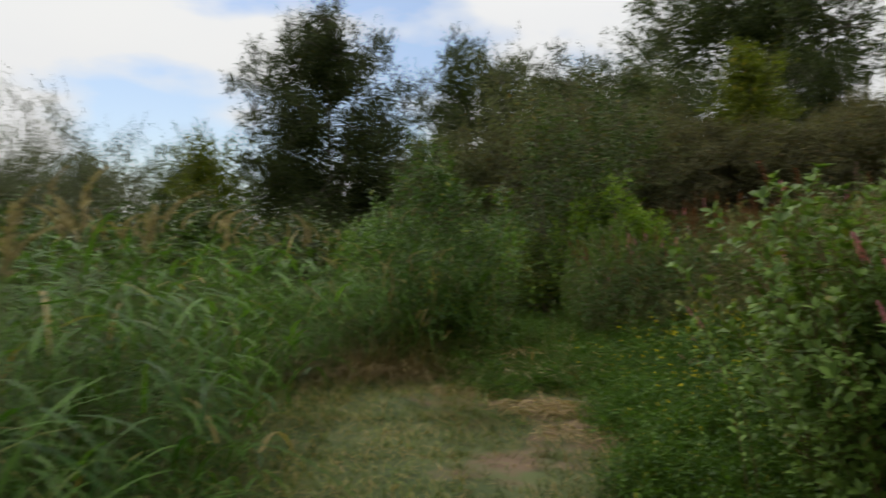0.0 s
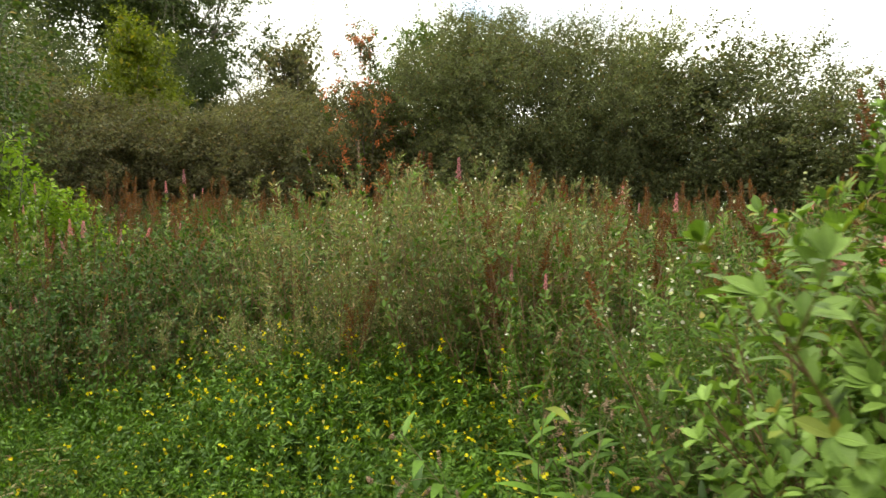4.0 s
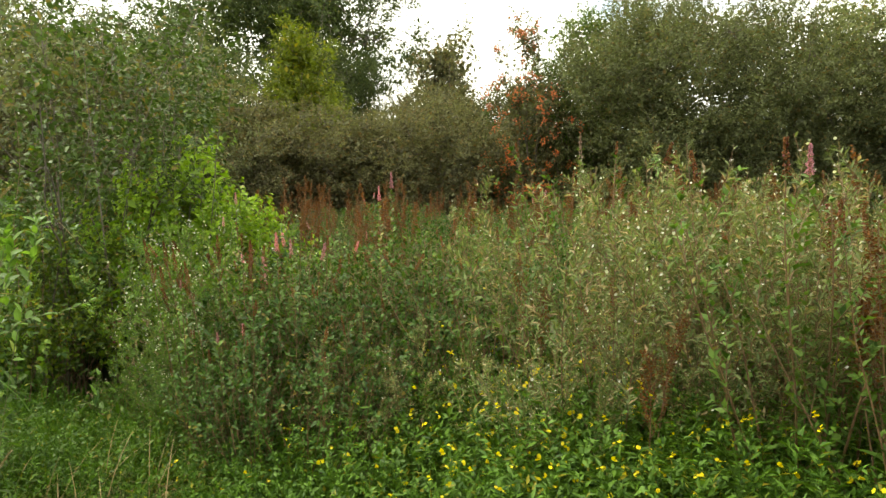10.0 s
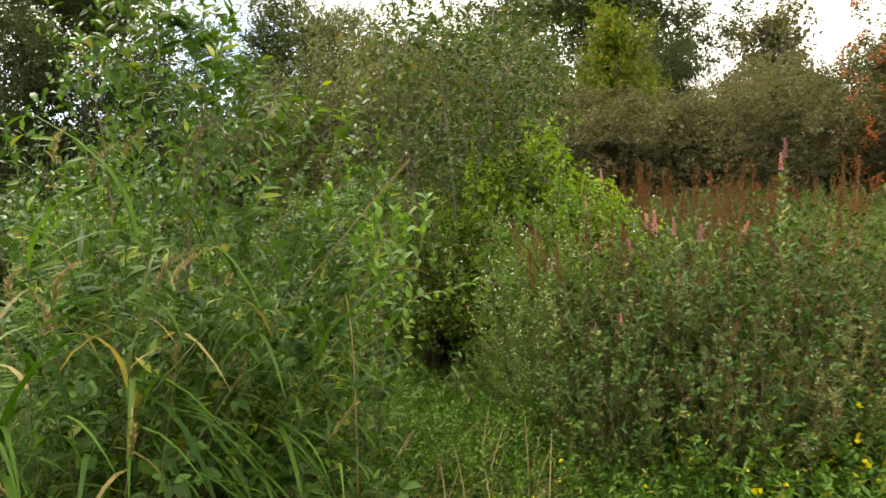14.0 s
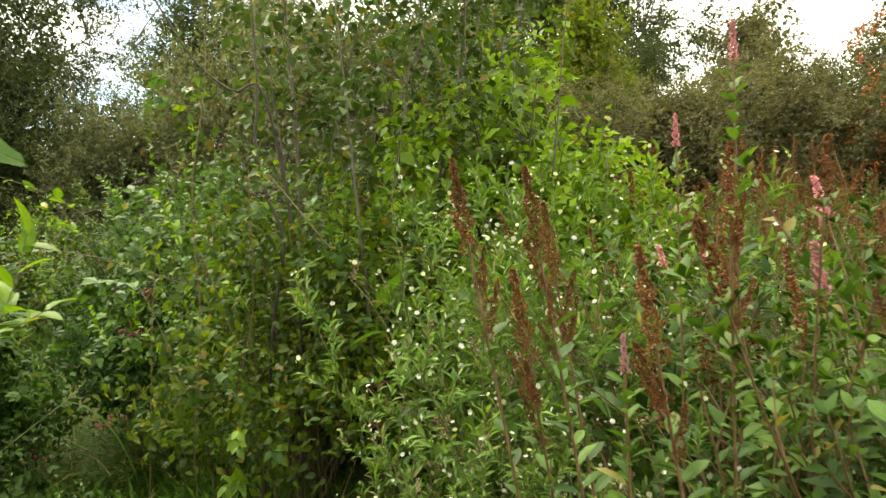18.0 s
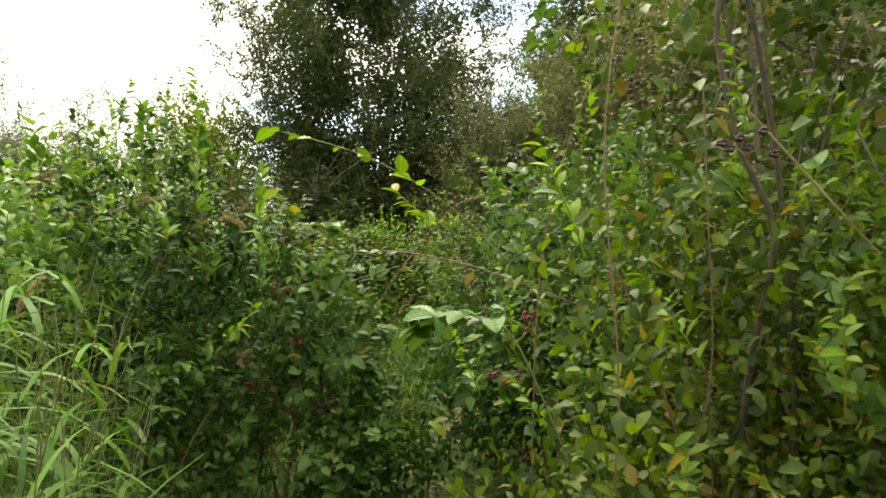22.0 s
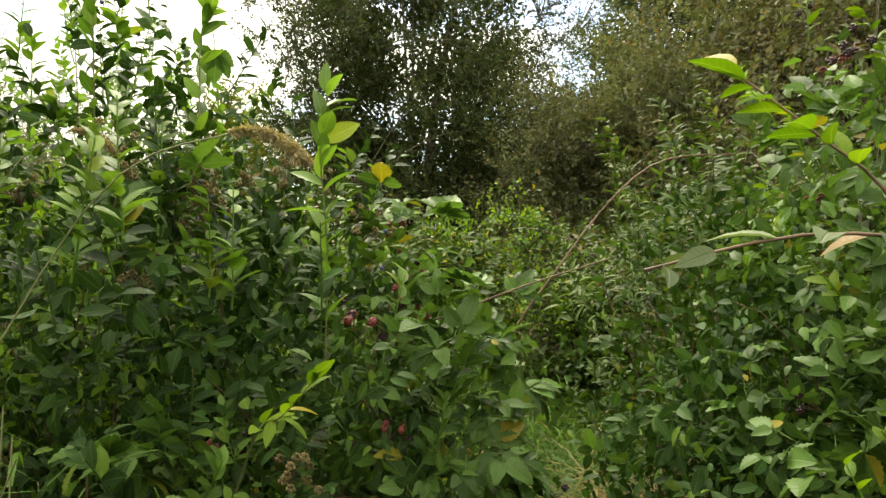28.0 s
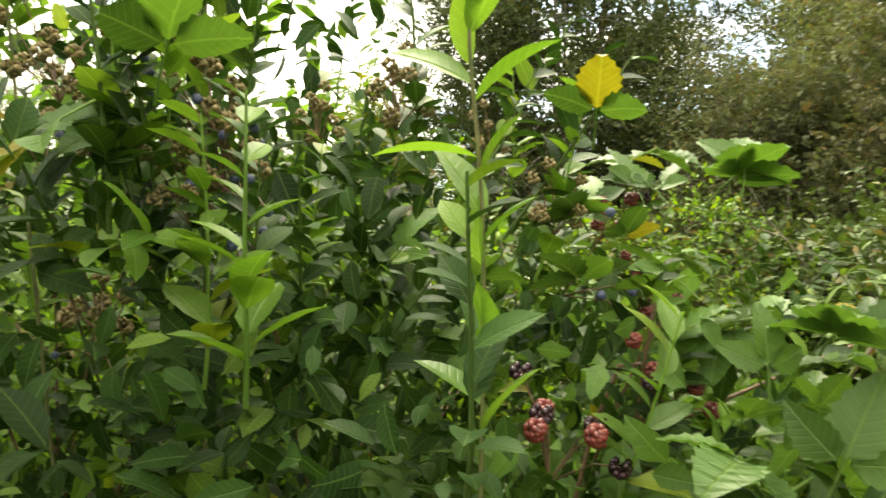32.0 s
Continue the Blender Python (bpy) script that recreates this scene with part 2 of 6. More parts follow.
M_GREENBUSH = leaf_material("green_bush_leaf", (0.055, 0.105, 0.015), (0.125, 0.185, 0.032), (0.24, 0.22, 0.04), 0.05, 0.5, 0.2)
M_DARKBUSH = leaf_material("dark_bush_leaf", (0.05, 0.09, 0.02), (0.10, 0.16, 0.035), (0.22, 0.17, 0.05), 0.08, 0.5, 0.15)
# Greens darkened so the willow's inner leaves and knee-high bramble look shaded.
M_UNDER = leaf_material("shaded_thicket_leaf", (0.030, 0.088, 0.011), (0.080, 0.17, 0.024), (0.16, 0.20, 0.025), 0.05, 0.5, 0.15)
M_DARKTREE = leaf_material("dark_tree_leaf", (0.05, 0.078, 0.026), (0.11, 0.145, 0.046), (0.17, 0.16, 0.04), 0.05, 0.5, 0.2)
M_LIMETREE = leaf_material("lime_tree_leaf", (0.115, 0.16, 0.014), (0.175, 0.21, 0.022), (0.30, 0.26, 0.023), 0.05, 0.5, 0.28)
M_SILVER = leaf_material("silver_willow_leaf", (0.17, 0.20, 0.11), (0.27, 0.31, 0.19), (0.3, 0.3, 0.2), 0.1, 0.5, 0.1)
M_FRESHBUSH = leaf_material("fresh_bush_leaf", (0.18, 0.32, 0.022), (0.28, 0.42, 0.04), (0.26, 0.25, 0.05), 0.05, 0.5, 0.25)
M_WILLOW = leaf_material("willow_leaf", (0.06, 0.125, 0.022), (0.155, 0.245, 0.05), (0.28, 0.28, 0.1), 0.05, 0.5, 0.22)
M_RUST = leaf_material("rusty_bracken_leaf", (0.15, 0.07, 0.012), (0.26, 0.13, 0.023), (0.12, 0.15, 0.019), 0.1, 0.7, 0.25)
M_SAPLING = leaf_material("sapling_leaf", (0.038, 0.10, 0.010), (0.115, 0.22, 0.02), (0.30, 0.34, 0.03), 0.10, 0.42, 0.25, veins=True, shine=0.3)
M_WHITEWEED = leaf_material("white_weed_leaf", (0.085, 0.18, 0.028), (0.20, 0.33, 0.065), (0.3, 0.3, 0.1), 0.05, 0.5, 0.28)
M_SHOOT = leaf_material("young_shoot_leaf", (0.11, 0.24, 0.034), (0.21, 0.37, 0.06), (0.26, 0.34, 0.04), 0.05, 0.4, 0.3, veins=True, shine=0.3)
M_POD = leaf_material("seed_pod", (0.16, 0.12, 0.055), (0.30, 0.22, 0.12), None, 0.1, 0.7, 0.2)
M_DEADWOOD = plain_material("dark_dead_wood", (0.03, 0.025, 0.018), (0.085, 0.065, 0.045), 30.0, 0.85, 0.5)
M_STEM = plain_material("green_stem", (0.08, 0.10, 0.03), (0.18, 0.17, 0.07), 30.0, 0.6)
M_REDSTEM = plain_material("reddish_stem", (0.11, 0.06, 0.03), (0.20, 0.12, 0.055), 40.0, 0.6)
M_CANE = plain_material("bramble_cane", (0.085, 0.05, 0.03), (0.20, 0.115, 0.07), 40.0, 0.6, 0.3)
M_BARK = plain_material("grey_brown_bark", (0.06, 0.05, 0.04), (0.17, 0.145, 0.11), 14.0, 0.9, 0.6)
M_BLACKBERRY = plain_material("ripe_blackberry", (0.012, 0.006, 0.012), (0.05, 0.012, 0.02), 90.0, 0.25)
M_REDBERRY = plain_material("unripe_blackberry", (0.09, 0.014, 0.012), (0.22, 0.035, 0.026), 90.0, 0.3)
M_BLUEBERRY = plain_material("dusky_blue_berry", (0.02, 0.025, 0.06), (0.06, 0.08, 0.15), 60.0, 0.5)
M_SPENT = plain_material("spent_bramble_calyx", (0.15, 0.115, 0.05), (0.34, 0.265, 0.12), 90.0, 0.8)
M_ORANGE = plain_material("orange_rowan_berry", (0.36, 0.075, 0.012), (0.56, 0.15, 0.022), 60.0, 0.4)

# ---- plan of the trodden line ----
LINE = np.array([(0.0, -2.0), (0.0, 0.0), (0.1, 3.7), (0.55, 4.5), (0.25, 5.2), (0.85, 7.2), (1.43, 8.6), (1.2, 9.35), (0.75, 10.25), (0.47, 10.65), (0.08, 11.45)])


def off_line(x, y):
    """Distance from the trodden line in plan."""
    p = np.stack((np.asarray(x, float), np.asarray(y, float)), -1)[..., None, :]
    a, d = LINE[:-1], LINE[1:] - LINE[:-1]
    k = np.clip(((p - a) * d).sum(-1) / (d * d).sum(-1), 0, 1)
    return np.linalg.norm(p - a - k[..., None] * d, axis=-1).min(-1)


VEINED = ("spirea_leaf", "near_spirea_leaf", "bramble_leaf", "bright_leaf", "yellowing_leaf", "berried_shrub_leaf", "grey_green_leaf", "sapling_leaf", "young_shoot_leaf")

# ---- mesh kit ----
UP = np.array((0.0, 0.0, 1.0))


def unit(v):
    return v / np.maximum(np.linalg.norm(v, axis=-1, keepdims=True), 1e-9)


class Soup:
    """Collects copies of small pieces and tubes into one mesh."""

    def __init__(self):
        self.v, self.f, self.n, self.a = [], {3: [], 4: []}, 0, []

    def put(self, piece, pos, way, normal, size):
        verts, faces = piece
        y = unit(way)
        x = unit(np.cross(y, normal))
        z = np.cross(x, y)
        size = np.broadcast_to(size, (len(pos),))[:, None, None]
        v = pos[:, None] + size * (verts[None, :, :1] * x[:, None] + verts[None, :, 1:2] * y[:, None] + verts[None, :, 2:] * z[:, None])
        self.raw(v, faces, verts)

    def raw(self, v, faces, blade=None):
        count, k = v.shape[:2]
        for sides in (3, 4):
            f = np.array([q for q in faces if len(q) == sides], dtype=np.int64)
            if len(f):
                self.f[sides].append((f[None] + (self.n + np.arange(count) * k)[:, None, None]).reshape(-1, sides))
        self.a.append(np.tile(blade if blade is not None else np.zeros((k, 3)), (count, 1)))
        self.v.append(v.reshape(-1, 3))
        self.n += count * k

    def tubes(self, pts, r0, r1, sides=4):
        count, p = pts.shape[:2]
        tan = unit(np.gradient(pts, axis=1))
        side = unit(np.cross(tan, np.array((0.31, 0.87, 0.38))))
        other = np.cross(tan, side)
        rad = np.broadcast_to(r0, (count,))[:, None] * (1 - np.linspace(0, 1, p)) + np.broadcast_to(r1, (count,))[:, None] * np.linspace(0, 1, p)
        ang = np.arange(sides) * 2 * np.pi / sides
        ring = pts[:, :, None] + rad[:, :, None, None] * (np.cos(ang)[:, None] * side[:, :, None] + np.sin(ang)[:, None] * other[:, :, None])
        faces = [(i * sides + j, i * sides + (j + 1) % sides, (i + 1) * sides + (j + 1) % sides, (i + 1) * sides + j) for i in range(p - 1) for j in range(sides)]
        self.raw(ring.reshape(count, p * sides, 3), faces)

    def mesh(self, name, material, smooth=True):
        me = bpy.data.meshes.new(name)
        v = np.concatenate(self.v)
        tri = np.concatenate(self.f[3]) if self.f[3] else np.zeros((0, 3), int)
        quad = np.concatenate(self.f[4]) if self.f[4] else np.zeros((0, 4), int)
        loops = np.concatenate((tri.ravel(), quad.ravel())).astype(np.int32)
        starts = np.concatenate((np.arange(len(tri)) * 3, len(tri) * 3 + np.arange(len(quad)) * 4)).astype(np.int32)
        me.vertices.add(len(v)); me.loops.add(len(loops)); me.polygons.add(len(starts))
        me.vertices.foreach_set("co", v.astype(np.float32).ravel())
        me.loops.foreach_set("vertex_index", loops)
        me.polygons.foreach_set("loop_start", starts)
        me.polygons.foreach_set("use_smooth", np.full(len(starts), smooth))
        me.update(calc_edges=True)
        if material.name in VEINED:
            me.attributes.new("blade", "FLOAT_VECTOR", "POINT").data.foreach_set("vector", np.concatenate(self.a).astype(np.float32).ravel())
        me.validate()
        me.materials.append(material)
        return me


def leaf_piece(width, rows=4, fold=0.25, curl=0.25, saw=0.0, belly=0.8, pleat=0.0, full=0.9):
    """A leaf along +y, one long, folded at the midrib and curling down to its tip."""
    v, f = [], []
    for i in range(rows + 1):
        t = i / rows
        w = width * math.sin(math.pi * t ** belly) ** full if 0 < i < rows else 0.0
        w *= 1 - saw * (i % 2)
        z = -curl * t * t
        ridge = pleat * (i % 2)
        v += [(-w, t, z + fold * w - ridge), (0, t - saw * 0.5 * (i % 2), z), (w, t, z + fold * w - ridge)]
    for i in range(rows):
        a, b = 3 * i, 3 * i + 3
        if i == 0:
            f += [(1, b + 1, b), (1, b + 2, b + 1)]
        elif i == rows - 1:
            f += [(a, a + 1, b + 1), (a + 1, a + 2, b + 1)]
        else:
            f += [(a, a + 1, b + 1, b), (a + 1, a + 2, b + 2, b + 1)]
    return np.array(v), f


def blade_piece(width, rows, droop):
    v, f = [], []
    for i in range(rows + 1):
        t = i / rows
        w = width * (1 - t) ** 0.7 * (0.6 + 0.8 * min(t * 3, 0.5))
        v += [(-w, t * (1 - 0.25 * droop * t), -droop * t * t), (w, t * (1 - 0.25 * droop * t), -droop * t * t + w * 0.4)]
    for i in range(rows):
        f.append((2 * i, 2 * i + 1, 2 * i + 3, 2 * i + 2))
    return np.array(v), f


FAR_LEAF = (np.array([(0, 0, 0), (-0.30, 0.45, 0.10), (0, 1, -0.08), (0.30, 0.45, 0.10)]), [(0, 2, 1), (0, 3, 2)])
PODS = (np.array([(0, 0, 0), (-0.03, 0.5, 0.02), (0, 1, 0), (0.03, 0.5, 0.02)]), [(0, 2, 1), (0, 3, 2)])
MID_LEAF = (np.array([(0, 0, 0), (-0.24, 0.42, 0.07), (0.24, 0.42, 0.07), (0, 0.5, -0.02), (0, 1, -0.15)]), [(0, 3, 1), (0, 2, 3), (1, 3, 4), (3, 2, 4)])
SLIM_LEAF = (MID_LEAF[0] * np.array((0.5, 1, 1)), MID_LEAF[1])
THIN_LEAF = (np.array([(0, 0, 0), (-0.13, 0.45, 0.03), (0, 1, -0.12), (0.13, 0.45, 0.03)]), [(0, 2, 1), (0, 3, 2)])
GRAIN = (np.array([(0, 0, 0), (-0.4, 0.5, -0.25), (0.4, 0.5, -0.25), (0, 0.5, 0.5), (0, 1, 0)]), [(0, 1, 3), (0, 3, 2), (0, 2, 1), (4, 3, 1), (4, 2, 3), (4, 1, 2)])
OVAL = leaf_piece(0.24, 4, 0.3, 0.22, 0.0, 0.95, 0.0, 0.6)
ROUND = leaf_piece(0.22, 4, 0.28, 0.18, 0.0, 1.15, 0.0, 0.55)
LANCE = leaf_piece(0.13, 4, 0.3, 0.35, 0.0, 0.7)
SAWN = leaf_piece(0.32, 13, 0.3, 0.3, 0.16, 0.72, 0.022)
TOOTHED = leaf_piece(0.27, 5, 0.3, 0.3, 0.18, 0.74, 0.03)
BLADE = blade_piece(0.012, 5, 0.9)
STIFF = blade_piece(0.045, 2, 0.5)
PETALS = (np.array([(0, 0, 0.1)] + [(math.cos(k * math.pi / 5) * (1, 0.78)[k % 2], math.sin(k * math.pi / 5) * (1, 0.78)[k % 2], (0.25, 0.1)[k % 2]) for k in range(10)]),
          [(0, k + 1, (k + 1) % 10 + 1) for k in range(10)])


def ball_piece():
    bm = bmesh.new()
    bmesh.ops.create_icosphere(bm, subdivisions=1, radius=1.0)
    piece = (np.array([v.co[:] for v in bm.verts]), [tuple(v.index for v in f.verts) for f in bm.faces])
    bm.free()
    return piece


BALL = ball_piece()


def shoots(rng, base, way, length, points=6, droop=0.3, wobble=0.15):
    """Curved stems, all at once: an array (stem, point, xyz)."""
    d = unit(way)
    step = np.broadcast_to(length, (len(base),))[:, None] / (points - 1)
    pts = [base]
    for _ in range(points - 1):
        d = unit(d + rng.normal(0, wobble, d.shape) - UP * droop / (points - 1))
        pts.append(pts[-1] + d * step)
    return np.stack(pts, 1)


def along(rng, pts, n, lo=0.1, hi=1.0):
    """n places on each stem with their directions."""
    p = pts.shape[1]
    t = np.clip((lo + (hi - lo) * (np.arange(n) + rng.uniform(0, 1, (len(pts), n))) / n) * (p - 1), 0, p - 1.001)
    i = t.astype(int)
    a = np.take_along_axis(pts, i[..., None], 1)
    b = np.take_along_axis(pts, i[..., None] + 1, 1)
    w = (t - i)[..., None]
    return (a * (1 - w) + b * w).reshape(-1, 3), unit(b - a).reshape(-1, 3), np.tile(np.linspace(lo, hi, n), len(pts))


def around(rng, tan, lean):
    """Directions that leave a stem sideways; lean 0: across it, 1: along it."""
    r = rng.normal(0, 1, tan.shape)
    r = unit(r - (r * tan).sum(-1, keepdims=True) * tan)
    return unit(r * (1 - lean) + tan * lean)


def scatter_disc(rng, n, radius):
    r, a = radius * np.sqrt(rng.uniform(0, 1, n)), rng.uniform(0, 2 * np.pi, n)
    return np.stack((r * np.cos(a), r * np.sin(a), np.zeros(n)), -1)


def part(name, mesh, parent, label="", kind=""):
    ob = new(name, mesh)
    ob.parent = parent
    return tagged(ob, label, kind=kind)


def thing(name, label, category, group="", kind=""):
    return tagged(new(name), label, category, group, kind)


def ground_height(x, y):
    """Flat along the trodden line, rising gently into the meadow."""
    s = np.clip(0.77 * x + 0.64 * y - 4.0, 0, 22)
    w = np.clip((x - 1.2) / 3.0, 0, 1)
    return 0.085 * s * w * w * (3 - 2 * w)


def place(x, y, turn=0.0, size=1.0, tall=1.0, sink=0.02):
    return Matrix.LocRotScale((x, y, float(ground_height(x, y)) - sink), Euler((0, 0, turn)), Vector((size, size, size * tall)))


class Stand:
    """A kind of plant in a few grown forms; each sowing takes the next form."""

    def __init__(self, forms):
        self.forms, self.used, self.turns = forms, [False] * len(forms), 0

    def sow(self, m, label=""):
        k = self.turns % len(self.forms)
        self.turns += 1
        if not self.used[k]:
            self.used[k] = True
            self.forms[k].matrix_basis = m
            ob = self.forms[k]
        else:
            s = self.forms[k].scale
            ob = copy_thing(self.forms[k], m @ Matrix.Diagonal((1 / s.x, 1 / s.y, 1 / s.z, 1)))
        if label:
            ob["label"] = label
        return ob

# ---- ground ----
def build_ground():
    """One sheet to the horizon, finer near the path, with small bumps."""
    edge = np.concatenate((-np.geomspace(12, 1500, 14)[::-1], np.linspace(-11, 22, 100), np.geomspace(24, 1500, 14)))
    xs, ys = np.meshgrid(edge, edge + 4.0, indexing="ij")
    z = ground_height(xs, ys)
    near = (np.abs(xs) < 24) & (np.abs(ys) < 30)
    bump = np.array([noise.noise((x * 1.3, y * 1.3, 0.0)) * 0.035 for x, y in zip(xs.ravel(), ys.ravel())]).reshape(xs.shape)
    z = z + np.where(near, bump, 0) - 0.02
    n = len(edge)
    s = Soup()
    f = [(i * n + j, (i + 1) * n + j, (i + 1) * n + j + 1, i * n + j + 1) for i in range(n - 1) for j in range(n - 1)]
    s.raw(np.stack((xs, ys, z), -1).reshape(1, -1, 3), f)
    m = plain_material("turf_and_soil", (0.035, 0.055, 0.012), (0.085, 0.10, 0.03), 1.4, 0.95, 0.4, 9.0)
    nd, l = m.node_tree.nodes, m.node_tree.links
    fine, co, mixc, patch, pr = (nd.new(k) for k in ("ShaderNodeTexNoise", "ShaderNodeTexCoord", "ShaderNodeMixRGB", "ShaderNodeTexNoise", "ShaderNodeValToRGB"))
    fine.inputs["Scale"].default_value = 40.0
    patch.inputs["Scale"].default_value, patch.inputs["Detail"].default_value = 2.6, 6.0
    pr.color_ramp.elements[0].position, pr.color_ramp.elements[1].position = 0.62, 0.82
    l.new(co.outputs["Object"], fine.inputs["Vector"]); l.new(co.outputs["Object"], patch.inputs["Vector"])
    last = patch.outputs["Fac"]
    for x, y, r in ((0.2, 6.3, 0.5), (1.0, 5.0, 0.6), (0.9, 5.9, 0.5), (0.3, 4.3, 0.4)):
        spot, fall, add = nd.new("ShaderNodeVectorMath"), nd.new("ShaderNodeMapRange"), nd.new("ShaderNodeMath")
        spot.operation, spot.inputs[1].default_value = "DISTANCE", (x, y, 0)
        fall.inputs["From Min"].default_value, fall.inputs["From Max"].default_value, fall.inputs["To Min"].default_value, fall.inputs["To Max"].default_value = 0.0, r * 1.6, 0.34, 0.0
        l.new(co.outputs["Object"], spot.inputs[0]); l.new(spot.outputs["Value"], fall.inputs[0])
        l.new(last, add.inputs[0]); l.new(fall.outputs[0], add.inputs[1])
        last = add.outputs[0]
    l.new(last, pr.inputs[0]); l.new(pr.outputs[0], mixc.inputs[0])
    old = [k for k in nd if k.type == "VALTORGB" and k != pr][0]
    l.new(old.outputs[0], mixc.inputs[1]); mixc.inputs[2].default_value = (0.135, 0.088, 0.05, 1)
    l.new(mixc.outputs[0], nd["Principled BSDF"].inputs["Base Color"])
    ob = new("ground", s.mesh("ground", m))
    tagged(ob, "uneven grassy ground with dry trodden soil", "ground", kind="structure")


build_ground()


# ---- kinds of plants ----
def spike_mesh(rng, name, material, length, width, grains, grain=0.75):
    """A tapering flower spike of many small florets."""
    s = Soup()
    t = rng.uniform(0, 1, grains) ** 0.85
    a = rng.uniform(0, 2 * np.pi, grains)
    r = width * (1 - t) ** 0.6 * rng.uniform(0.35, 1.0, grains) * (0.75 + 0.35 * np.sin(t * 23))
    p = np.stack((r * np.cos(a), r * np.sin(a), t * length), -1)
    s.put(GRAIN, p, np.stack((np.cos(a), np.sin(a), 0.7 * np.ones(grains)), -1), np.tile(UP, (grains, 1)), rng.uniform(0.5, 1.0, grains) * width * grain)
    return s.mesh(name, material, False)


R0 = np.random.default_rng(11)
PINK_SPIKES = [spike_mesh(R0, "flower_spike", M_PINK, 0.12, 0.016, 150) for _ in range(2)]
FADED_SPIKES = [spike_mesh(R0, "flower_spike", M_FADED, 0.13, 0.014, 130) for _ in range(2)]
FINE_PLUMES = [spike_mesh(R0, "flower_spike", M_FADED, 0.13, 0.016, 650, 0.3) for _ in range(2)]
PALE_PINK = spike_mesh(R0, "flower_spike", M_PALEPINK, 0.12, 0.010, 260, 0.5)
FINE_PINK = spike_mesh(R0, "flower_spike", M_PINK, 0.12, 0.017, 380, 0.42)
PALE_SPIKES = [spike_mesh(R0, "flower_spike", M_PALEPINK, 0.055, 0.008, 70) for _ in range(2)]


STRAWBLADE = blade_piece(0.0035, 5, 0.9)
REEDBLADE = blade_piece(0.026, 5, 0.75)


def set_on(ob, p, way, size=1.0):
    q = Vector(way).to_track_quat("Z", "Y")
    ob.matrix_basis = Matrix.LocRotScale(Vector(p), q, Vector((size, size, size)))


def grow_spirea(rng, height, stems, spread, leaves, leaf, pink, faded, group, label, mat=None, piece=None, lean=0.8, twigs=5, whorl=4):
    """Many upright leafy stems from one stool, some ending in flower spikes."""
    root = thing("spirea_shrub", label, "shrub", group)
    base = scatter_disc(rng, stems, spread * 0.45)
    out = np.concatenate((base[:, :2] / max(spread, 0.01) * lean + rng.normal(0, 0.09, (stems, 2)), np.ones((stems, 1))), 1)
    h = height * rng.uniform(0.55, 1.0, stems)
    pts = shoots(rng, base, out, h, 8, 0.1, 0.06)
    s = Soup(); s.tubes(pts, 0.006, 0.002)
    sub_p, sub_t, _ = along(rng, pts, twigs, 0.08, 0.95)
    side = shoots(rng, sub_p, around(rng, sub_t, 0.6), rng.uniform(0.10, 0.26, len(sub_p)) * height / 1.5, 4, -0.2, 0.08)
    s.tubes(side, 0.003, 0.001, 3)
    part("stemwork", s.mesh("stemwork", M_REDSTEM), root, "thin reddish stems", kind="stuff")
    lv = Soup()
    for group_pts, n in ((pts, leaves), (side, max(8, leaves // 3))):
        p, t, f = along(rng, group_pts, n, 0.12, 1.0)
        d = around(rng, t, 0.45)
        lv.put(piece or OVAL, p, d, t + UP * 0.6 + rng.normal(0, 0.3, t.shape), leaf * rng.uniform(0.6, 1.15, len(p)) * (1.15 - 0.45 * f))
    tip_p = np.repeat(np.concatenate((pts[:, -1], side[:, -1])), whorl, 0)
    tip_t = np.repeat(unit(np.concatenate((pts[:, -1] - pts[:, -2], side[:, -1] - side[:, -2]))), whorl, 0)
    lv.put(piece or OVAL, tip_p, around(rng, tip_t, 0.48), tip_t + UP * 0.4, leaf * rng.uniform(0.55, 1.0, len(tip_p)))
    part("foliage", lv.mesh("foliage", mat or M_SPIREA), root, kind="stuff")
    order = np.argsort(-h)
    for i, k in enumerate(order[:pink + faded]):
        me = (PINK_SPIKES if i % max(1, (pink + faded) // max(pink, 1)) == 0 and pink else FADED_SPIKES)[i % 2]
        ob = part("flower_spike", me, root, "pink flower spike" if me in PINK_SPIKES else "faded rust-brown flower spike")
        set_on(ob, pts[k, -1], pts[k, -1] - pts[k, -2], rng.uniform(0.75, 1.15))
    return root


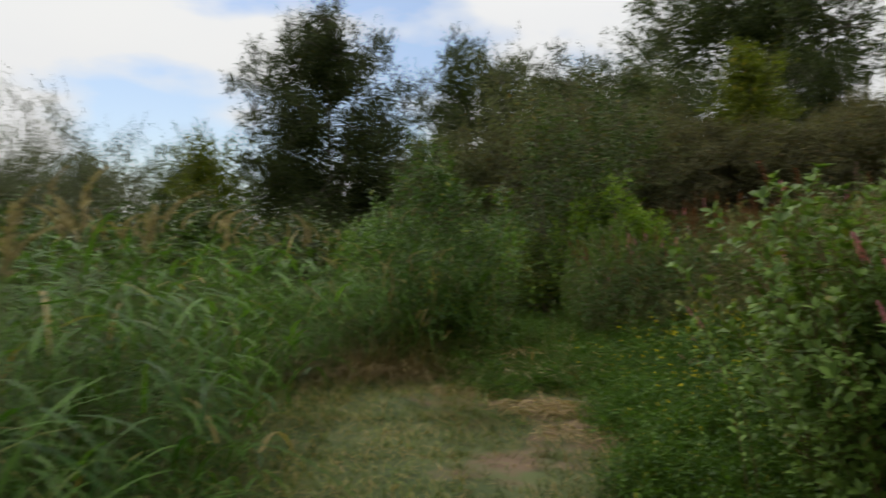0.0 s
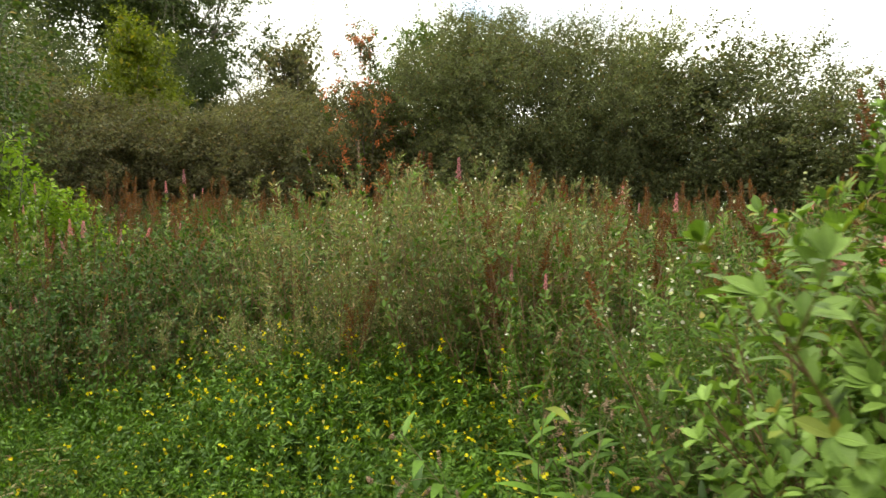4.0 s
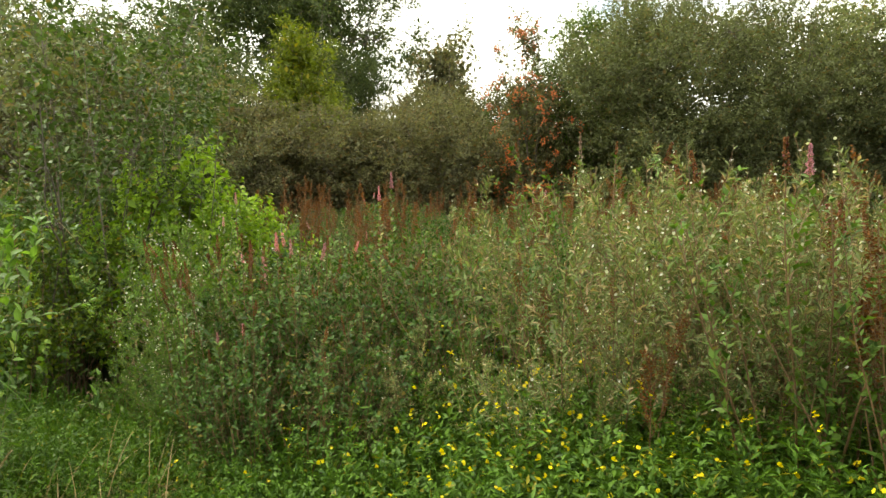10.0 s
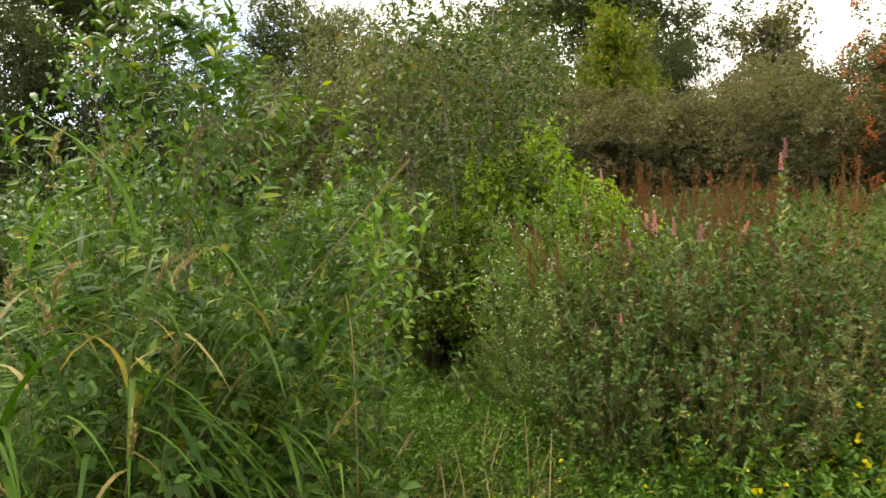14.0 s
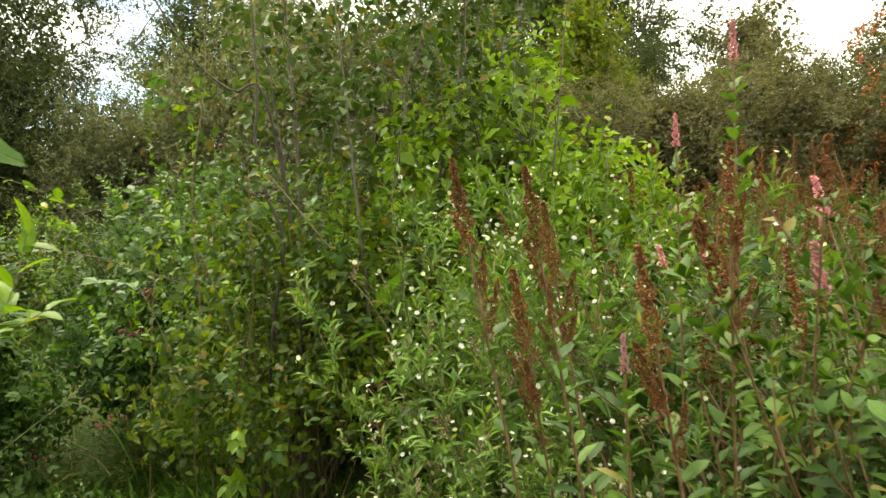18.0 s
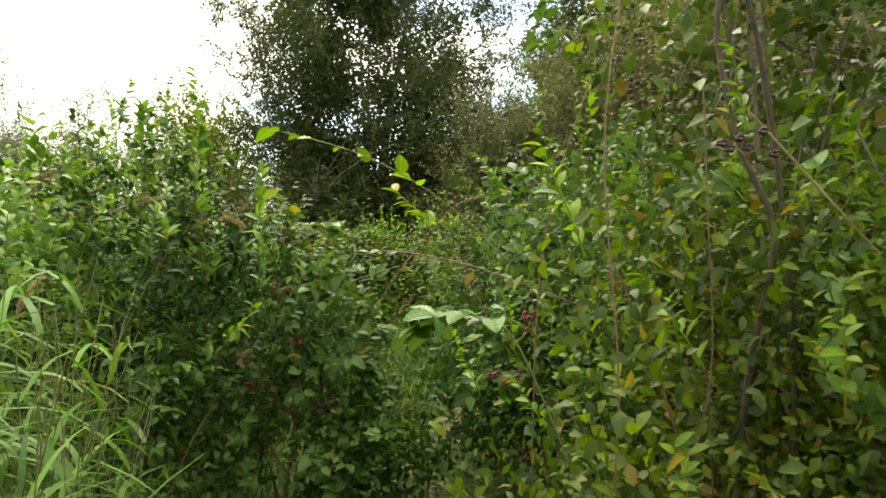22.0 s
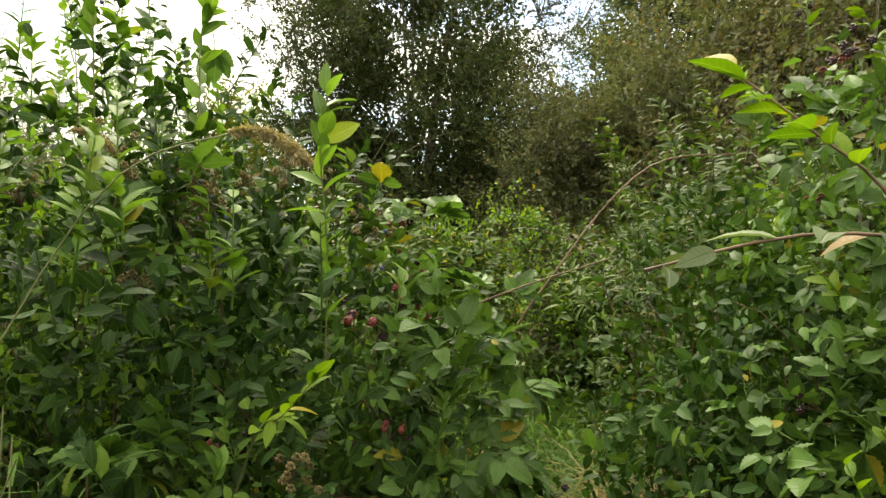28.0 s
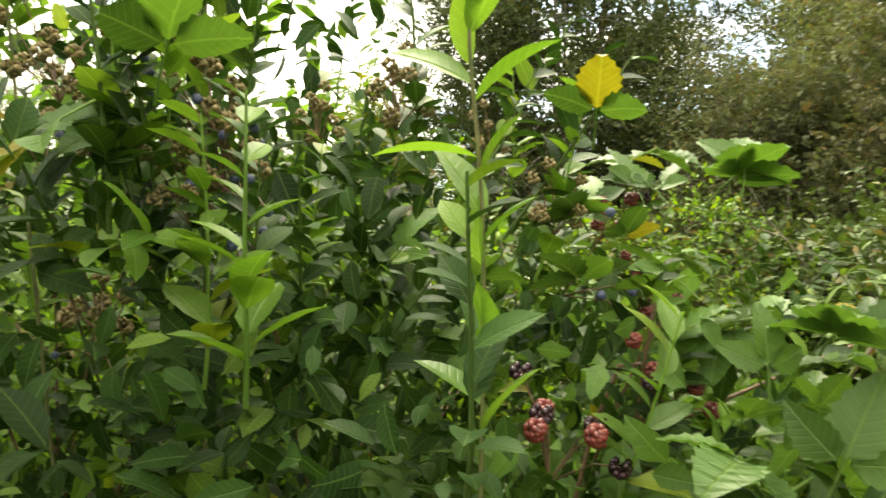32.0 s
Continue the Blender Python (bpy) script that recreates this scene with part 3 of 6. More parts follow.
def grow_dock(rng, height, group):
    """A dock gone to seed: ascending branches thick with rust-brown seeds, a few leaves low down."""
    root = thing("dock_plant", "tall dock gone to rust-brown seed in the meadow", "wild plant", group)
    main = shoots(rng, scatter_disc(rng, 2, 0.05), np.array([(rng.normal(0, 0.1), rng.normal(0, 0.1), 1.0)] * 2), height * np.array((1.0, 0.8)), 8, 0.05, 0.04)
    p, t, f = along(rng, main, 8, 0.52, 0.93)
    side = shoots(rng, p, around(rng, t, 0.74), height * 0.24 * (1.3 - f), 5, -0.25, 0.05)
    s = Soup(); s.tubes(main, 0.006, 0.0025); s.tubes(side, 0.003, 0.001, 3)
    part("stemwork", s.mesh("stemwork", M_REDSTEM), root, "brown dry stems", kind="stuff")
    seeds = Soup()
    for q, n, lo in ((side, 40, 0.15), (main, 90, 0.66)):
        p, t, _ = along(rng, q, n, lo, 1.0)
        p = p + rng.normal(0, 0.006, p.shape)
        seeds.put(FAR_LEAF, p, around(rng, t, 0.3), rng.normal(0, 1, p.shape), rng.uniform(0.011, 0.021, len(p)))
    part("seed_head", seeds.mesh("seed_head", M_DOCK, False), root)
    lv = Soup()
    p, t, f = along(rng, main, 6, 0.05, 0.5)
    lv.put(LANCE, p, around(rng, t, 0.5), UP + rng.normal(0, 0.2, t.shape), rng.uniform(0.12, 0.24, len(p)))
    part("foliage", lv.mesh("foliage", M_WEED), root, "long green leaves", "stuff")
    return root


def grow_willowherb(rng, height, stems, spread, mat, flowers, group, label, leaf=0.05, name="willowherb", bloom=1.0, pods_each=5, piece=None, wood=None, thick=1.0):
    """Bushy herb: branched stems, narrow leaves, tan thread-like pods and tiny white flowers."""
    root = thing(name, label, "wild plant", group)
    base = scatter_disc(rng, stems, spread * 0.5)
    out = np.concatenate((base[:, :2] / max(spread, 0.01) * 0.55 + rng.normal(0, 0.09, (stems, 2)), np.ones((stems, 1))), 1)
    main = shoots(rng, base, out, height * rng.uniform(0.7, 1.0, stems), 7, 0.05, 0.06)
    p, t, f = along(rng, main, 9, 0.3, 0.97)
    side = shoots(rng, p, around(rng, t, 0.55), height * 0.24 * rng.uniform(0.6, 1.1, len(p)) * (1.3 - f), 4, -0.25, 0.09)
    s = Soup(); s.tubes(main, 0.004, 0.0015, 3); s.tubes(side, 0.002, 0.0008, 3)
    part("stemwork", s.mesh("stemwork", wood or M_REDSTEM), root, "thin wiry stems", kind="stuff")
    lv = Soup()
    for q, n, lo in ((main, int(20 * thick), 0.05), (side, int(12 * thick), 0.0)):
        p, t, f = along(rng, q, n, lo, 1.0)
        lv.put(piece or SLIM_LEAF if leaf > 0.045 else THIN_LEAF, p, around(rng, t, 0.45), t + UP * 0.5 + rng.normal(0, 0.3, t.shape), leaf * rng.uniform(0.6, 1.3, len(p)))
    part("foliage", lv.mesh("foliage", mat), root, kind="stuff")
    if pods_each:
        p, t, f = along(rng, side, pods_each, 0.4, 1.0)
        pods = Soup(); pods.put(PODS, p, around(rng, t, 0.75), UP + rng.normal(0, 0.5, t.shape), rng.uniform(0.035, 0.07, len(p)))
        part("seed_fluff", pods.mesh("seed_fluff", M_POD), root, "tan thread-like seed pods", "stuff")
    if flowers:
        pick = rng.permutation(len(side))[:flowers]
        tips = side[pick, -1] + unit(side[pick, -1] - side[pick, -2]) * 0.03 * bloom + UP * 0.016 * bloom
        if name == "white_flowered_weed":
            tips = np.concatenate((tips, tips + rng.normal(0, 0.022, tips.shape) + UP * 0.012))
        fl = Soup(); fl.put(PETALS, tips, rng.normal(0, 1, tips.shape), UP * 0.4 + rng.normal(0, 0.8, tips.shape), bloom * rng.uniform(0.005, 0.010, len(tips)))
        part("blossom", fl.mesh("blossom", M_WHITE), root, "tiny white flowers", "stuff")
    return root


def grow_trefoil(rng, height, stems, spread, flowers, group):
    """Low sprawling herb with small leaflets and yellow flower heads."""
    root = thing("yellow_wildflower", "low leafy herb dotted with small yellow flowers" if flowers else "low leafy green herb on the meadow floor", "wild plant", group)
    base = scatter_disc(rng, stems, spread)
    out = np.concatenate((rng.normal(0, 0.55, (stems, 2)), np.ones((stems, 1))), 1)
    main = shoots(rng, base, out, height * rng.uniform(0.6, 1.1, stems), 6, 0.25, 0.12)
    p, t, f = along(rng, main, 20, 0.08, 1.0)
    lv = Soup(); lv.tubes(main, 0.0022, 0.001, 3)
    for k in range(2):
        lv.put(MID_LEAF if k == 0 else THIN_LEAF, p, around(rng, t, 0.35), UP + rng.normal(0, 0.35, t.shape), rng.uniform(0.018, 0.04, len(p)) * (1.0 + 0.5 * k))
    part("foliage", lv.mesh("foliage", M_LOW), root, kind="stuff")
    if flowers:
        far = np.repeat(main[rng.permutation(stems)[:7], -1], 3, 0) + UP * 0.03 + rng.normal(0, 0.007, (21, 3))
        bl = Soup(); bl.put(PETALS, far, rng.normal(0, 1, far.shape), UP + rng.normal(0, 0.5, far.shape), rng.uniform(0.006, 0.010, len(far)))
        part("blossom", bl.mesh("blossom", M_YELLOW), root, "small yellow flowers", "stuff")
    for k in rng.permutation(stems)[:flowers]:
        ob = part("flower", FLOWER_HEADS[k % 2], root, "yellow flower head")
        set_on(ob, main[k, -1] + UP * 0.015, main[k, -1] - main[k, -2], rng.uniform(0.8, 1.25))
    return root


def flower_head(rng):
    s = Soup()
    w = rng.normal(0, 1, (5, 3)); w[:, 2] = 0.5
    p = unit(w) * 0.009
    s.put(PETALS, p, rng.normal(0, 1, (5, 3)), unit(w), rng.uniform(0.007, 0.010, 5))
    return s.mesh("flower", M_YELLOW)


FLOWER_HEADS = [flower_head(R0) for _ in range(2)]


def grow_persicaria(rng, group):
    """Lance-leaved herb with nodding pale pink spikes."""
    root = thing("pale_persicaria", "leafy herb with small pale pink flower spikes", "wild plant", group)
    base = scatter_disc(rng, 7, 0.12)
    main = shoots(rng, base, np.concatenate((rng.normal(0, 0.3, (7, 2)), np.ones((7, 1))), 1), rng.uniform(0.6, 0.95, 7), 7, 0.15, 0.08)
    p, t, f = along(rng, main, 4, 0.5, 1.0)
    side = shoots(rng, p, around(rng, t, 0.6), rng.uniform(0.06, 0.14, len(p)), 4, 0.0, 0.1)
    s = Soup(); s.tubes(main, 0.004, 0.002, 4); s.tubes(side, 0.0015, 0.001, 3)
    part("stemwork", s.mesh("stemwork", M_STEM), root, kind="stuff")
    p, t, f = along(rng, main, 11, 0.1, 1.0)
    lv = Soup(); lv.put(LANCE, p, around(rng, t, 0.35), UP + rng.normal(0, 0.2, t.shape), rng.uniform(0.09, 0.16, len(p)))
    part("foliage", lv.mesh("foliage", M_LOW), root, kind="stuff")
    for k in range(len(side)):
        ob = part("flower_spike", PALE_SPIKES[k % 2], root, "pale pink spike")
        set_on(ob, side[k, -1], side[k, -1] - side[k, -2] + rng.normal(0, 0.02, 3), rng.uniform(0.8, 1.2))
    return root


def grow_grass(rng, height, blades, spread, heads, group, label, mat=None, piece=None, name="grass_tussock"):
    """A tussock of long arching blades, with feathery tan heads on stalks."""
    root = thing(name, label, "grass", group)
    base = scatter_disc(rng, blades, spread)
    way = np.concatenate((base[:, :2] / spread * 0.55 + rng.normal(0, 0.28, (blades, 2)) + np.array((0.18, -0.05)), np.ones((blades, 1))), 1)
    s = Soup(); s.put(piece or BLADE, base, way, np.cross(np.cross(way, UP) + 1e-4, way), height * rng.uniform(0.45, 1.15, blades))
    part("leafage", s.mesh("leafage", mat or M_GRASS), root, kind="stuff")
    if heads:
        b = scatter_disc(rng, heads, spread * 0.9)
        st = shoots(rng, b, np.concatenate((b[:, :2] / spread * 0.35 + np.array((0.25, 0.0)) + rng.normal(0, 0.1, (heads, 2)), np.ones((heads, 1))), 1), height * rng.uniform(0.95, 1.3, heads), 8, 0.45, 0.05)
        s = Soup(); s.tubes(st, 0.002, 0.001, 3)
        part("stalkwork", s.mesh("stalkwork", M_TAN), root, "dry straw-coloured stalks", "stuff")
        p, t, f = along(rng, st, 70, 0.86, 1.0)
        s = Soup(); s.put(THIN_LEAF, p, around(rng, t, 0.75), rng.normal(0, 1, p.shape), rng.uniform(0.012, 0.03, len(p)))
        part("seed_plume", s.mesh("seed_plume", M_TAN), root, "feathery tan seed plume", "stuff")
    return root


def bramble_leaf(rng, size, mat, count=3):
    """One compound leaf on its stalk: three to five saw-edged leaflets."""
    s = Soup()
    fan = np.linspace(-1, 1, count) * 1.15
    way = np.stack((np.sin(fan), np.cos(fan), rng.normal(0, 0.12, count)), -1)
    s.put(SAWN, np.tile(np.array((0, 0.35 * size, 0.0)), (count, 1)) + way * 0.06 * size, way, UP + rng.normal(0, 0.18, (count, 3)), size * (1.0 - 0.22 * np.abs(fan)))
    s.tubes(np.array([[(0, -0.3 * size, -0.05 * size), (0, 0.1 * size, 0.02 * size), (0, 0.42 * size, 0.0)]]), 0.0016, 0.001, 3)
    return s.mesh("leaf", mat)


def berry_mesh(rng, kind):
    """One berry: a ball of drupelets, a spent calyx or a small smooth berry."""
    s = Soup()
    o = np.zeros((1, 3))
    if kind == "blue":
        s.put(BALL, o, UP[None] + 0.01, np.array([(1.0, 0, 0)]), 0.0055)
    else:
        w = unit(rng.normal(0, 1, (24, 3)))
        if kind == "spent":
            s.put(GRAIN, w * 0.003, w, rng.normal(0, 1, w.shape), rng.uniform(0.005, 0.009, 24))
        else:
            s.put(BALL, w * 0.0066, w, rng.normal(0, 1, w.shape), 0.0034)
    return s.mesh("berry", {"black": M_BLACKBERRY, "red": M_REDBERRY, "spent": M_SPENT, "blue": M_BLUEBERRY}[kind])


def berry_cluster(rng, kind):
    """Where the berries of a cluster sit, and the stalks that hold them."""
    n = {"spent": 11, "blue": 4, "red": 7, "black": 6}[kind]
    tips = rng.normal(0, 0.024, (n, 3)) + np.array((0, 0, 0.02))
    st = np.stack((np.zeros((n, 3)) - UP * 0.03, tips * 0.6, tips), 1)
    s = Soup(); s.tubes(st, 0.001, 0.0008, 3)
    return s.mesh("fruit_stalk", M_CANE), tips


BRAMBLE_LEAVES = [bramble_leaf(R0, 0.074, M_BRAMBLE, c) for c in (3, 3, 5)]
YELLOW_LEAVES = [bramble_leaf(R0, 0.068, M_YELLOWING, c) for c in (3, 3)]
BERRIES = {k: [berry_cluster(R0, k) for _ in range(2)] for k in ("black", "red", "spent", "blue")}
BERRY = {k: berry_mesh(R0, k) for k in BERRIES}


def hang_fruit(rng, root, kind, q, way):
    """A cluster of berries under a bush, at a place measured from its foot."""
    stalks, tips = BERRIES[kind][int(rng.integers(2))]
    ob = part("fruit_stalk", stalks, root, {"black": "ripe blackberries", "red": "unripe red berries", "spent": "spent brown calyces", "blue": "small dusky blue berries"}[kind])
    set_on(ob, q, way, float(rng.uniform(0.8, 1.2)))
    for c in tips:
        part("berry", BERRY["black" if kind == "red" and rng.uniform() < 0.25 else kind], ob).location = Vector(c)


def oval_spray(rng, mat, size, n, piece, name="spray"):
    """A short leafy shoot tip."""
    s = Soup()
    st = shoots(rng, np.zeros((1, 3)), np.array([(0.0, 0.0, 1.0)]), 0.22, 6, 0.0, 0.05)
    s.tubes(st, 0.0022, 0.001, 4)
    p, t, f = along(rng, st, n, 0.1, 1.0)
    s.put(piece, p, around(rng, t, 0.45), t + rng.normal(0, 0.2, t.shape), size * rng.uniform(0.75, 1.15, n) * (1.15 - 0.4 * f))
    return s.mesh(name, mat)


def grow_bramble(rng, rx, ry, height, shown, inner, mats, sprays, berries, label, group="", name="bramble_bush", lump=0.22, canes=16, low=0.1, home=None, face=None, undercut=0.0, leaf_size=1.0):
    """A mound of arching canes under a skin of compound leaves. shown: leaves of their own; inner: leaves joined behind them."""
    root = thing(name, label, "bush", group)
    seed = rng.uniform(0, 50)

    def skin(n, lo, hi, turned=False, open_share=-0.1):
        w = unit(rng.normal(0, 1, (n * 9, 3)))
        if turned and face is not None:
            w = w[(w * np.array(face)).sum(-1) > 0.05]
        w[:, 2] = np.abs(w[:, 2]) * 1.25 - 0.25
        w = unit(w)
        tuft = np.array([noise.noise((a * 5.5 + seed, b * 5.5, c * 5.5)) for a, b, c in w[:n * 4]])
        w = w[:n * 4][tuft > open_share][:n]
        n = len(w)
        r = np.array([1 + lump * 1.6 * noise.noise((a * 2.2 + seed, b * 2.2, c * 2.2)) + lump * 0.9 * noise.noise((a * 6 + seed, b * 6, c * 6)) for a, b, c in w]) * rng.uniform(lo, hi, n)
        z = height * (0.42 + 0.58 * w[:, 2] * r)
        r = r * (1 - undercut * np.clip((0.5 - z / height) * 2.5, 0, 1))
        return np.stack((rx * w[:, 0] * r, ry * w[:, 1] * r, np.maximum(z, low + rng.uniform(0, 0.25, n))), -1), w

    def tufts(n, lo, hi, each, size, turned=False):
        """Leaves gathered into tufts on the skin, with open gaps between."""
        c, w = skin(max(6, n // each), lo, hi, turned, 0.0)
        k = rng.integers(0, len(c), n)
        o = rng.normal(0, 1, (n, 3))
        o -= 0.5 * (o * w[k]).sum(-1, keepdims=True) * w[k]
        p = c[k] + o * size
        p[:, 2] = np.maximum(p[:, 2], low)
        return p, unit(w[k] * 0.7 + UP * 0.3 + o * 0.3)

    base = scatter_disc(rng, canes, min(rx, ry) * 0.5)
    tip, w = skin(canes, 0.9, 1.1)
    mid = (base + tip) / 2 + UP * height * 0.30
    k = np.linspace(0, 1, 9)[None, :, None]
    pts = (1 - k) ** 2 * base[:, None] + 2 * k * (1 - k) * mid[:, None] + k * k * tip[:, None]
    home = home or (0.0, 0.0)

    def free(p, gap=0.3):
        return off_line(p[:, 0] + home[0], p[:, 1] + home[1]) > gap

    for one in pts[free(tip) & free(mid)]:
        s = Soup(); s.tubes(one[None], 0.0042, 0.0016, 5)
        part("cane", s.mesh("cane", M_CANE), root)
    if inner:
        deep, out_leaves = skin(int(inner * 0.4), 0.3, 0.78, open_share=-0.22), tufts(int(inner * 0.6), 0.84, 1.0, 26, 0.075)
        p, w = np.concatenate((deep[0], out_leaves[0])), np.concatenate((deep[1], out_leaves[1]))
        p, w = p[free(p)], w[free(p)]
        lv = Soup()
        mixed = mats[2] if len(mats) > 2 else None
        if mixed:
            half = rng.uniform(0, 1, len(p)) < 0.5
            other = Soup()
            other.put(TOOTHED, p[half], unit(rng.normal(0, 0.7, p[half].shape) - UP * 0.3), w[half] * 0.7 + UP * 0.5 + rng.normal(0, 0.65, p[half].shape), rng.uniform(0.024, 0.055, int(half.sum())))
            part("inner_foliage", other.mesh("inner_foliage", mixed), root, kind="stuff")
            p, w = p[~half], w[~half]
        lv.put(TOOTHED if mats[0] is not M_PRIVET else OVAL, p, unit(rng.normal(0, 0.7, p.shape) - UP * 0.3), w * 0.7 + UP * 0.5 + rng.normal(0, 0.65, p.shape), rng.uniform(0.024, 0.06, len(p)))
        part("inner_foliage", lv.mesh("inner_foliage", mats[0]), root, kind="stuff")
    p, w = tufts(shown, 0.92, 1.05, 8, 0.06, True)
    for q, v in zip(p[free(p)], w[free(p)]):
        way = Vector(rng.normal(0, 0.6, 3)) + Vector(v) * 0.5 - Vector((0, 0, 0.25))
        up = Vector(v) * 0.9 + Vector((0, 0, 0.8)) + Vector(rng.normal(0, 0.25, 3))
        y = way.normalized(); x = y.cross(up).normalized(); z = x.cross(y)
        ob = part("leaf", mats[1][int(rng.integers(len(mats[1])))], root)
        sc = float(rng.uniform(0.55, 1.2)) * leaf_size
        ob.matrix_basis = Matrix.Translation(Vector(q)) @ Matrix((x, y, z)).transposed().to_4x4() @ Matrix.Diagonal((sc, sc, sc, 1))
    if sprays:
        p, w = skin(sprays[1], 0.9, 1.06, True)
        for q, v in zip(p[free(p, 0.4)], w[free(p, 0.4)]):
            ob = part("shoot", sprays[0][int(rng.integers(len(sprays[0])))], root, "fresh leafy shoot", "stuff" if name != "berried_shrub" else "")
            set_on(ob, q, v * 0.6 + UP + rng.normal(0, 0.25, 3), float(rng.uniform(0.7, 1.3)))
    for kind, n in berries:
        p, w = skin(n, 1.0, 1.07, True)
        for q, v in zip(p[free(p)], w[free(p)]):
            hang_fruit(rng, root, kind, q, v + UP * 0.3)
    root.matrix_basis = place(home[0], home[1])
    return root


def grow_woody(rng, name, label, category, rx, height, clumps, clump_r, twigs, leaves, leaf, mat, group, trunk=0.0, trunk_r=0.05, flat=0.8, piece=None, berries=0, lump=0.25, shell=0.45, wood=None, core=9000):
    """A shrub or tree: trunk or stool, limbs to every clump, and clumps of leafy twigs with gaps between."""
    root = thing(name, label, category, group)
    seed = rng.uniform(0, 90)
    w = unit(rng.normal(0, 1, (clumps * 3, 3)))
    w = w[w[:, 2] > -flat][:clumps]
    r = np.array([1 + lump * 2 * noise.noise((a * 1.7 + seed, b * 1.7, c * 1.7)) for a, b, c in w]) * rng.uniform(shell, 1.0, len(w))
    mid = trunk + (height - trunk) * 0.42
    if not trunk:
        low_half = w[:, 2] < 0
        w[low_half, :2] = unit(w[low_half, :2]) * rng.uniform(0.6, 1.0, (int(low_half.sum()), 1))
        w[low_half, 2] = -rng.uniform(0, 1, int(low_half.sum()))
    c = np.stack((rx * w[:, 0] * r, rx * w[:, 1] * r, mid + np.where(w[:, 2] > 0, (height - mid), (mid - trunk * 0.8)) * w[:, 2] * r), -1)
    c[:, 2] = np.maximum(c[:, 2], 0.15)
    foot = scatter_disc(rng, len(c), rx * 0.16 if not trunk else 0.01)
    foot[:, 2] = rng.uniform(0.4, 1.0, len(c)) * trunk + (c[:, 2] - trunk).clip(0) * rng.uniform(0.0, 0.55, len(c)) * (trunk > 0)
    k = np.linspace(0, 1, 6)[None, :, None]
    bend = foot + (c - foot) * np.array((0.35, 0.35, 0.65))
    pts = (1 - k) ** 2 * foot[:, None] + 2 * k * (1 - k) * bend[:, None] + k * k * c[:, None]
    mains = min(14, max(4, len(c) // 8))
    s = Soup(); s.tubes(pts[:mains], max(0.005, trunk_r * 0.3), 0.004, 5)
    knots = pts[:mains, 2:].reshape(-1, 3)
    near = knots[np.argmin(np.linalg.norm(c[mains:, None] - knots[None], axis=-1), 1)]
    kk = k[:, :5] * 1.25
    bow = (near + c[mains:]) / 2 + UP * 0.06 * height
    s.tubes((1 - kk) ** 2 * near[:, None] + 2 * kk * (1 - kk) * bow[:, None] + kk * kk * c[mains:, None], max(0.003, trunk_r * 0.1), 0.002, 3)
    if trunk:
        st = Soup(); st.tubes(shoots(rng, np.zeros((1, 3)), np.array([(rng.normal(0, 0.05), rng.normal(0, 0.05), 1.0)]), trunk + (height - trunk) * 0.75, 9, 0, 0.04), trunk_r, trunk_r * 0.2, 9)
        part("trunk", st.mesh("trunk", wood or M_BARK), root)
    part("branchwork", s.mesh("branchwork", wood or M_BARK), root, kind="stuff")
    n = len(c)
    cc = np.repeat(c, twigs, 0)
    outward = unit(cc - np.array((0, 0, mid * 0.8)))
    tw = shoots(rng, cc + rng.normal(0, clump_r * 0.3, cc.shape), outward * 0.8 + UP * 0.25 + rng.normal(0, 0.65, cc.shape), clump_r * rng.uniform(0.5, 1.3, len(cc)), 4, 0.15, 0.15)
    p, t, f = along(rng, tw, leaves, 0.0, 1.0)
    top = np.flatnonzero(w[:, 2] > 0.15)
    if len(top):
        pick = top[rng.integers(0, len(top), max(6, clumps // 3))]
        lead = shoots(rng, c[pick] + rng.normal(0, clump_r * 0.3, (len(pick), 3)), unit(c[pick] - np.array((0, 0, mid * 0.6))) * 0.7 + UP * 0.7 + rng.normal(0, 0.25, (len(pick), 3)), clump_r * rng.uniform(1.0, 2.1, len(pick)), 5, 0.1, 0.1)
        s2 = Soup(); s2.tubes(lead, 0.006, 0.002, 3)
        part("leader_growth", s2.mesh("leader_growth", wood or M_BARK), root, "thin upright twigs", "stuff")
        q, u, _ = along(rng, lead, leaves + 4, 0.1, 1.0)
        p, t = np.concatenate((p, q)), np.concatenate((t, u))
    lv = Soup()
    lv.put(piece or FAR_LEAF, p, around(rng, t, 0.3) - UP * 0.15, UP + rng.normal(0, 0.55, p.shape), leaf * rng.uniform(0.6, 1.25, len(p)))
    if core:
        q = unit(rng.normal(0, 1, (core, 3))) * rng.uniform(0, 1, (core, 1)) ** 0.4 * 0.82
        pick = c[rng.integers(0, len(c), core)] * 1.0
        q = np.stack((pick[:, 0] * np.abs(q[:, 0]) ** 0.25 * 0.9, pick[:, 1] * np.abs(q[:, 1]) ** 0.25 * 0.9, (pick[:, 2] - mid) * 0.94 + mid - 0.1 * clump_r), -1) + rng.normal(0, clump_r * 0.36, (core, 3))
        if not trunk:
            low_q = rng.uniform(0, 1, core) < 0.3
            q[low_q, 2] = rng.uniform(0.0, mid, int(low_q.sum()))
        lv.put(piece or FAR_LEAF, q, rng.normal(0, 1, q.shape), UP + rng.normal(0, 0.8, q.shape), min(leaf, 0.13) * rng.uniform(1.2, 2.3, core))
    part("crown", lv.mesh("crown", mat), root, kind="stuff")
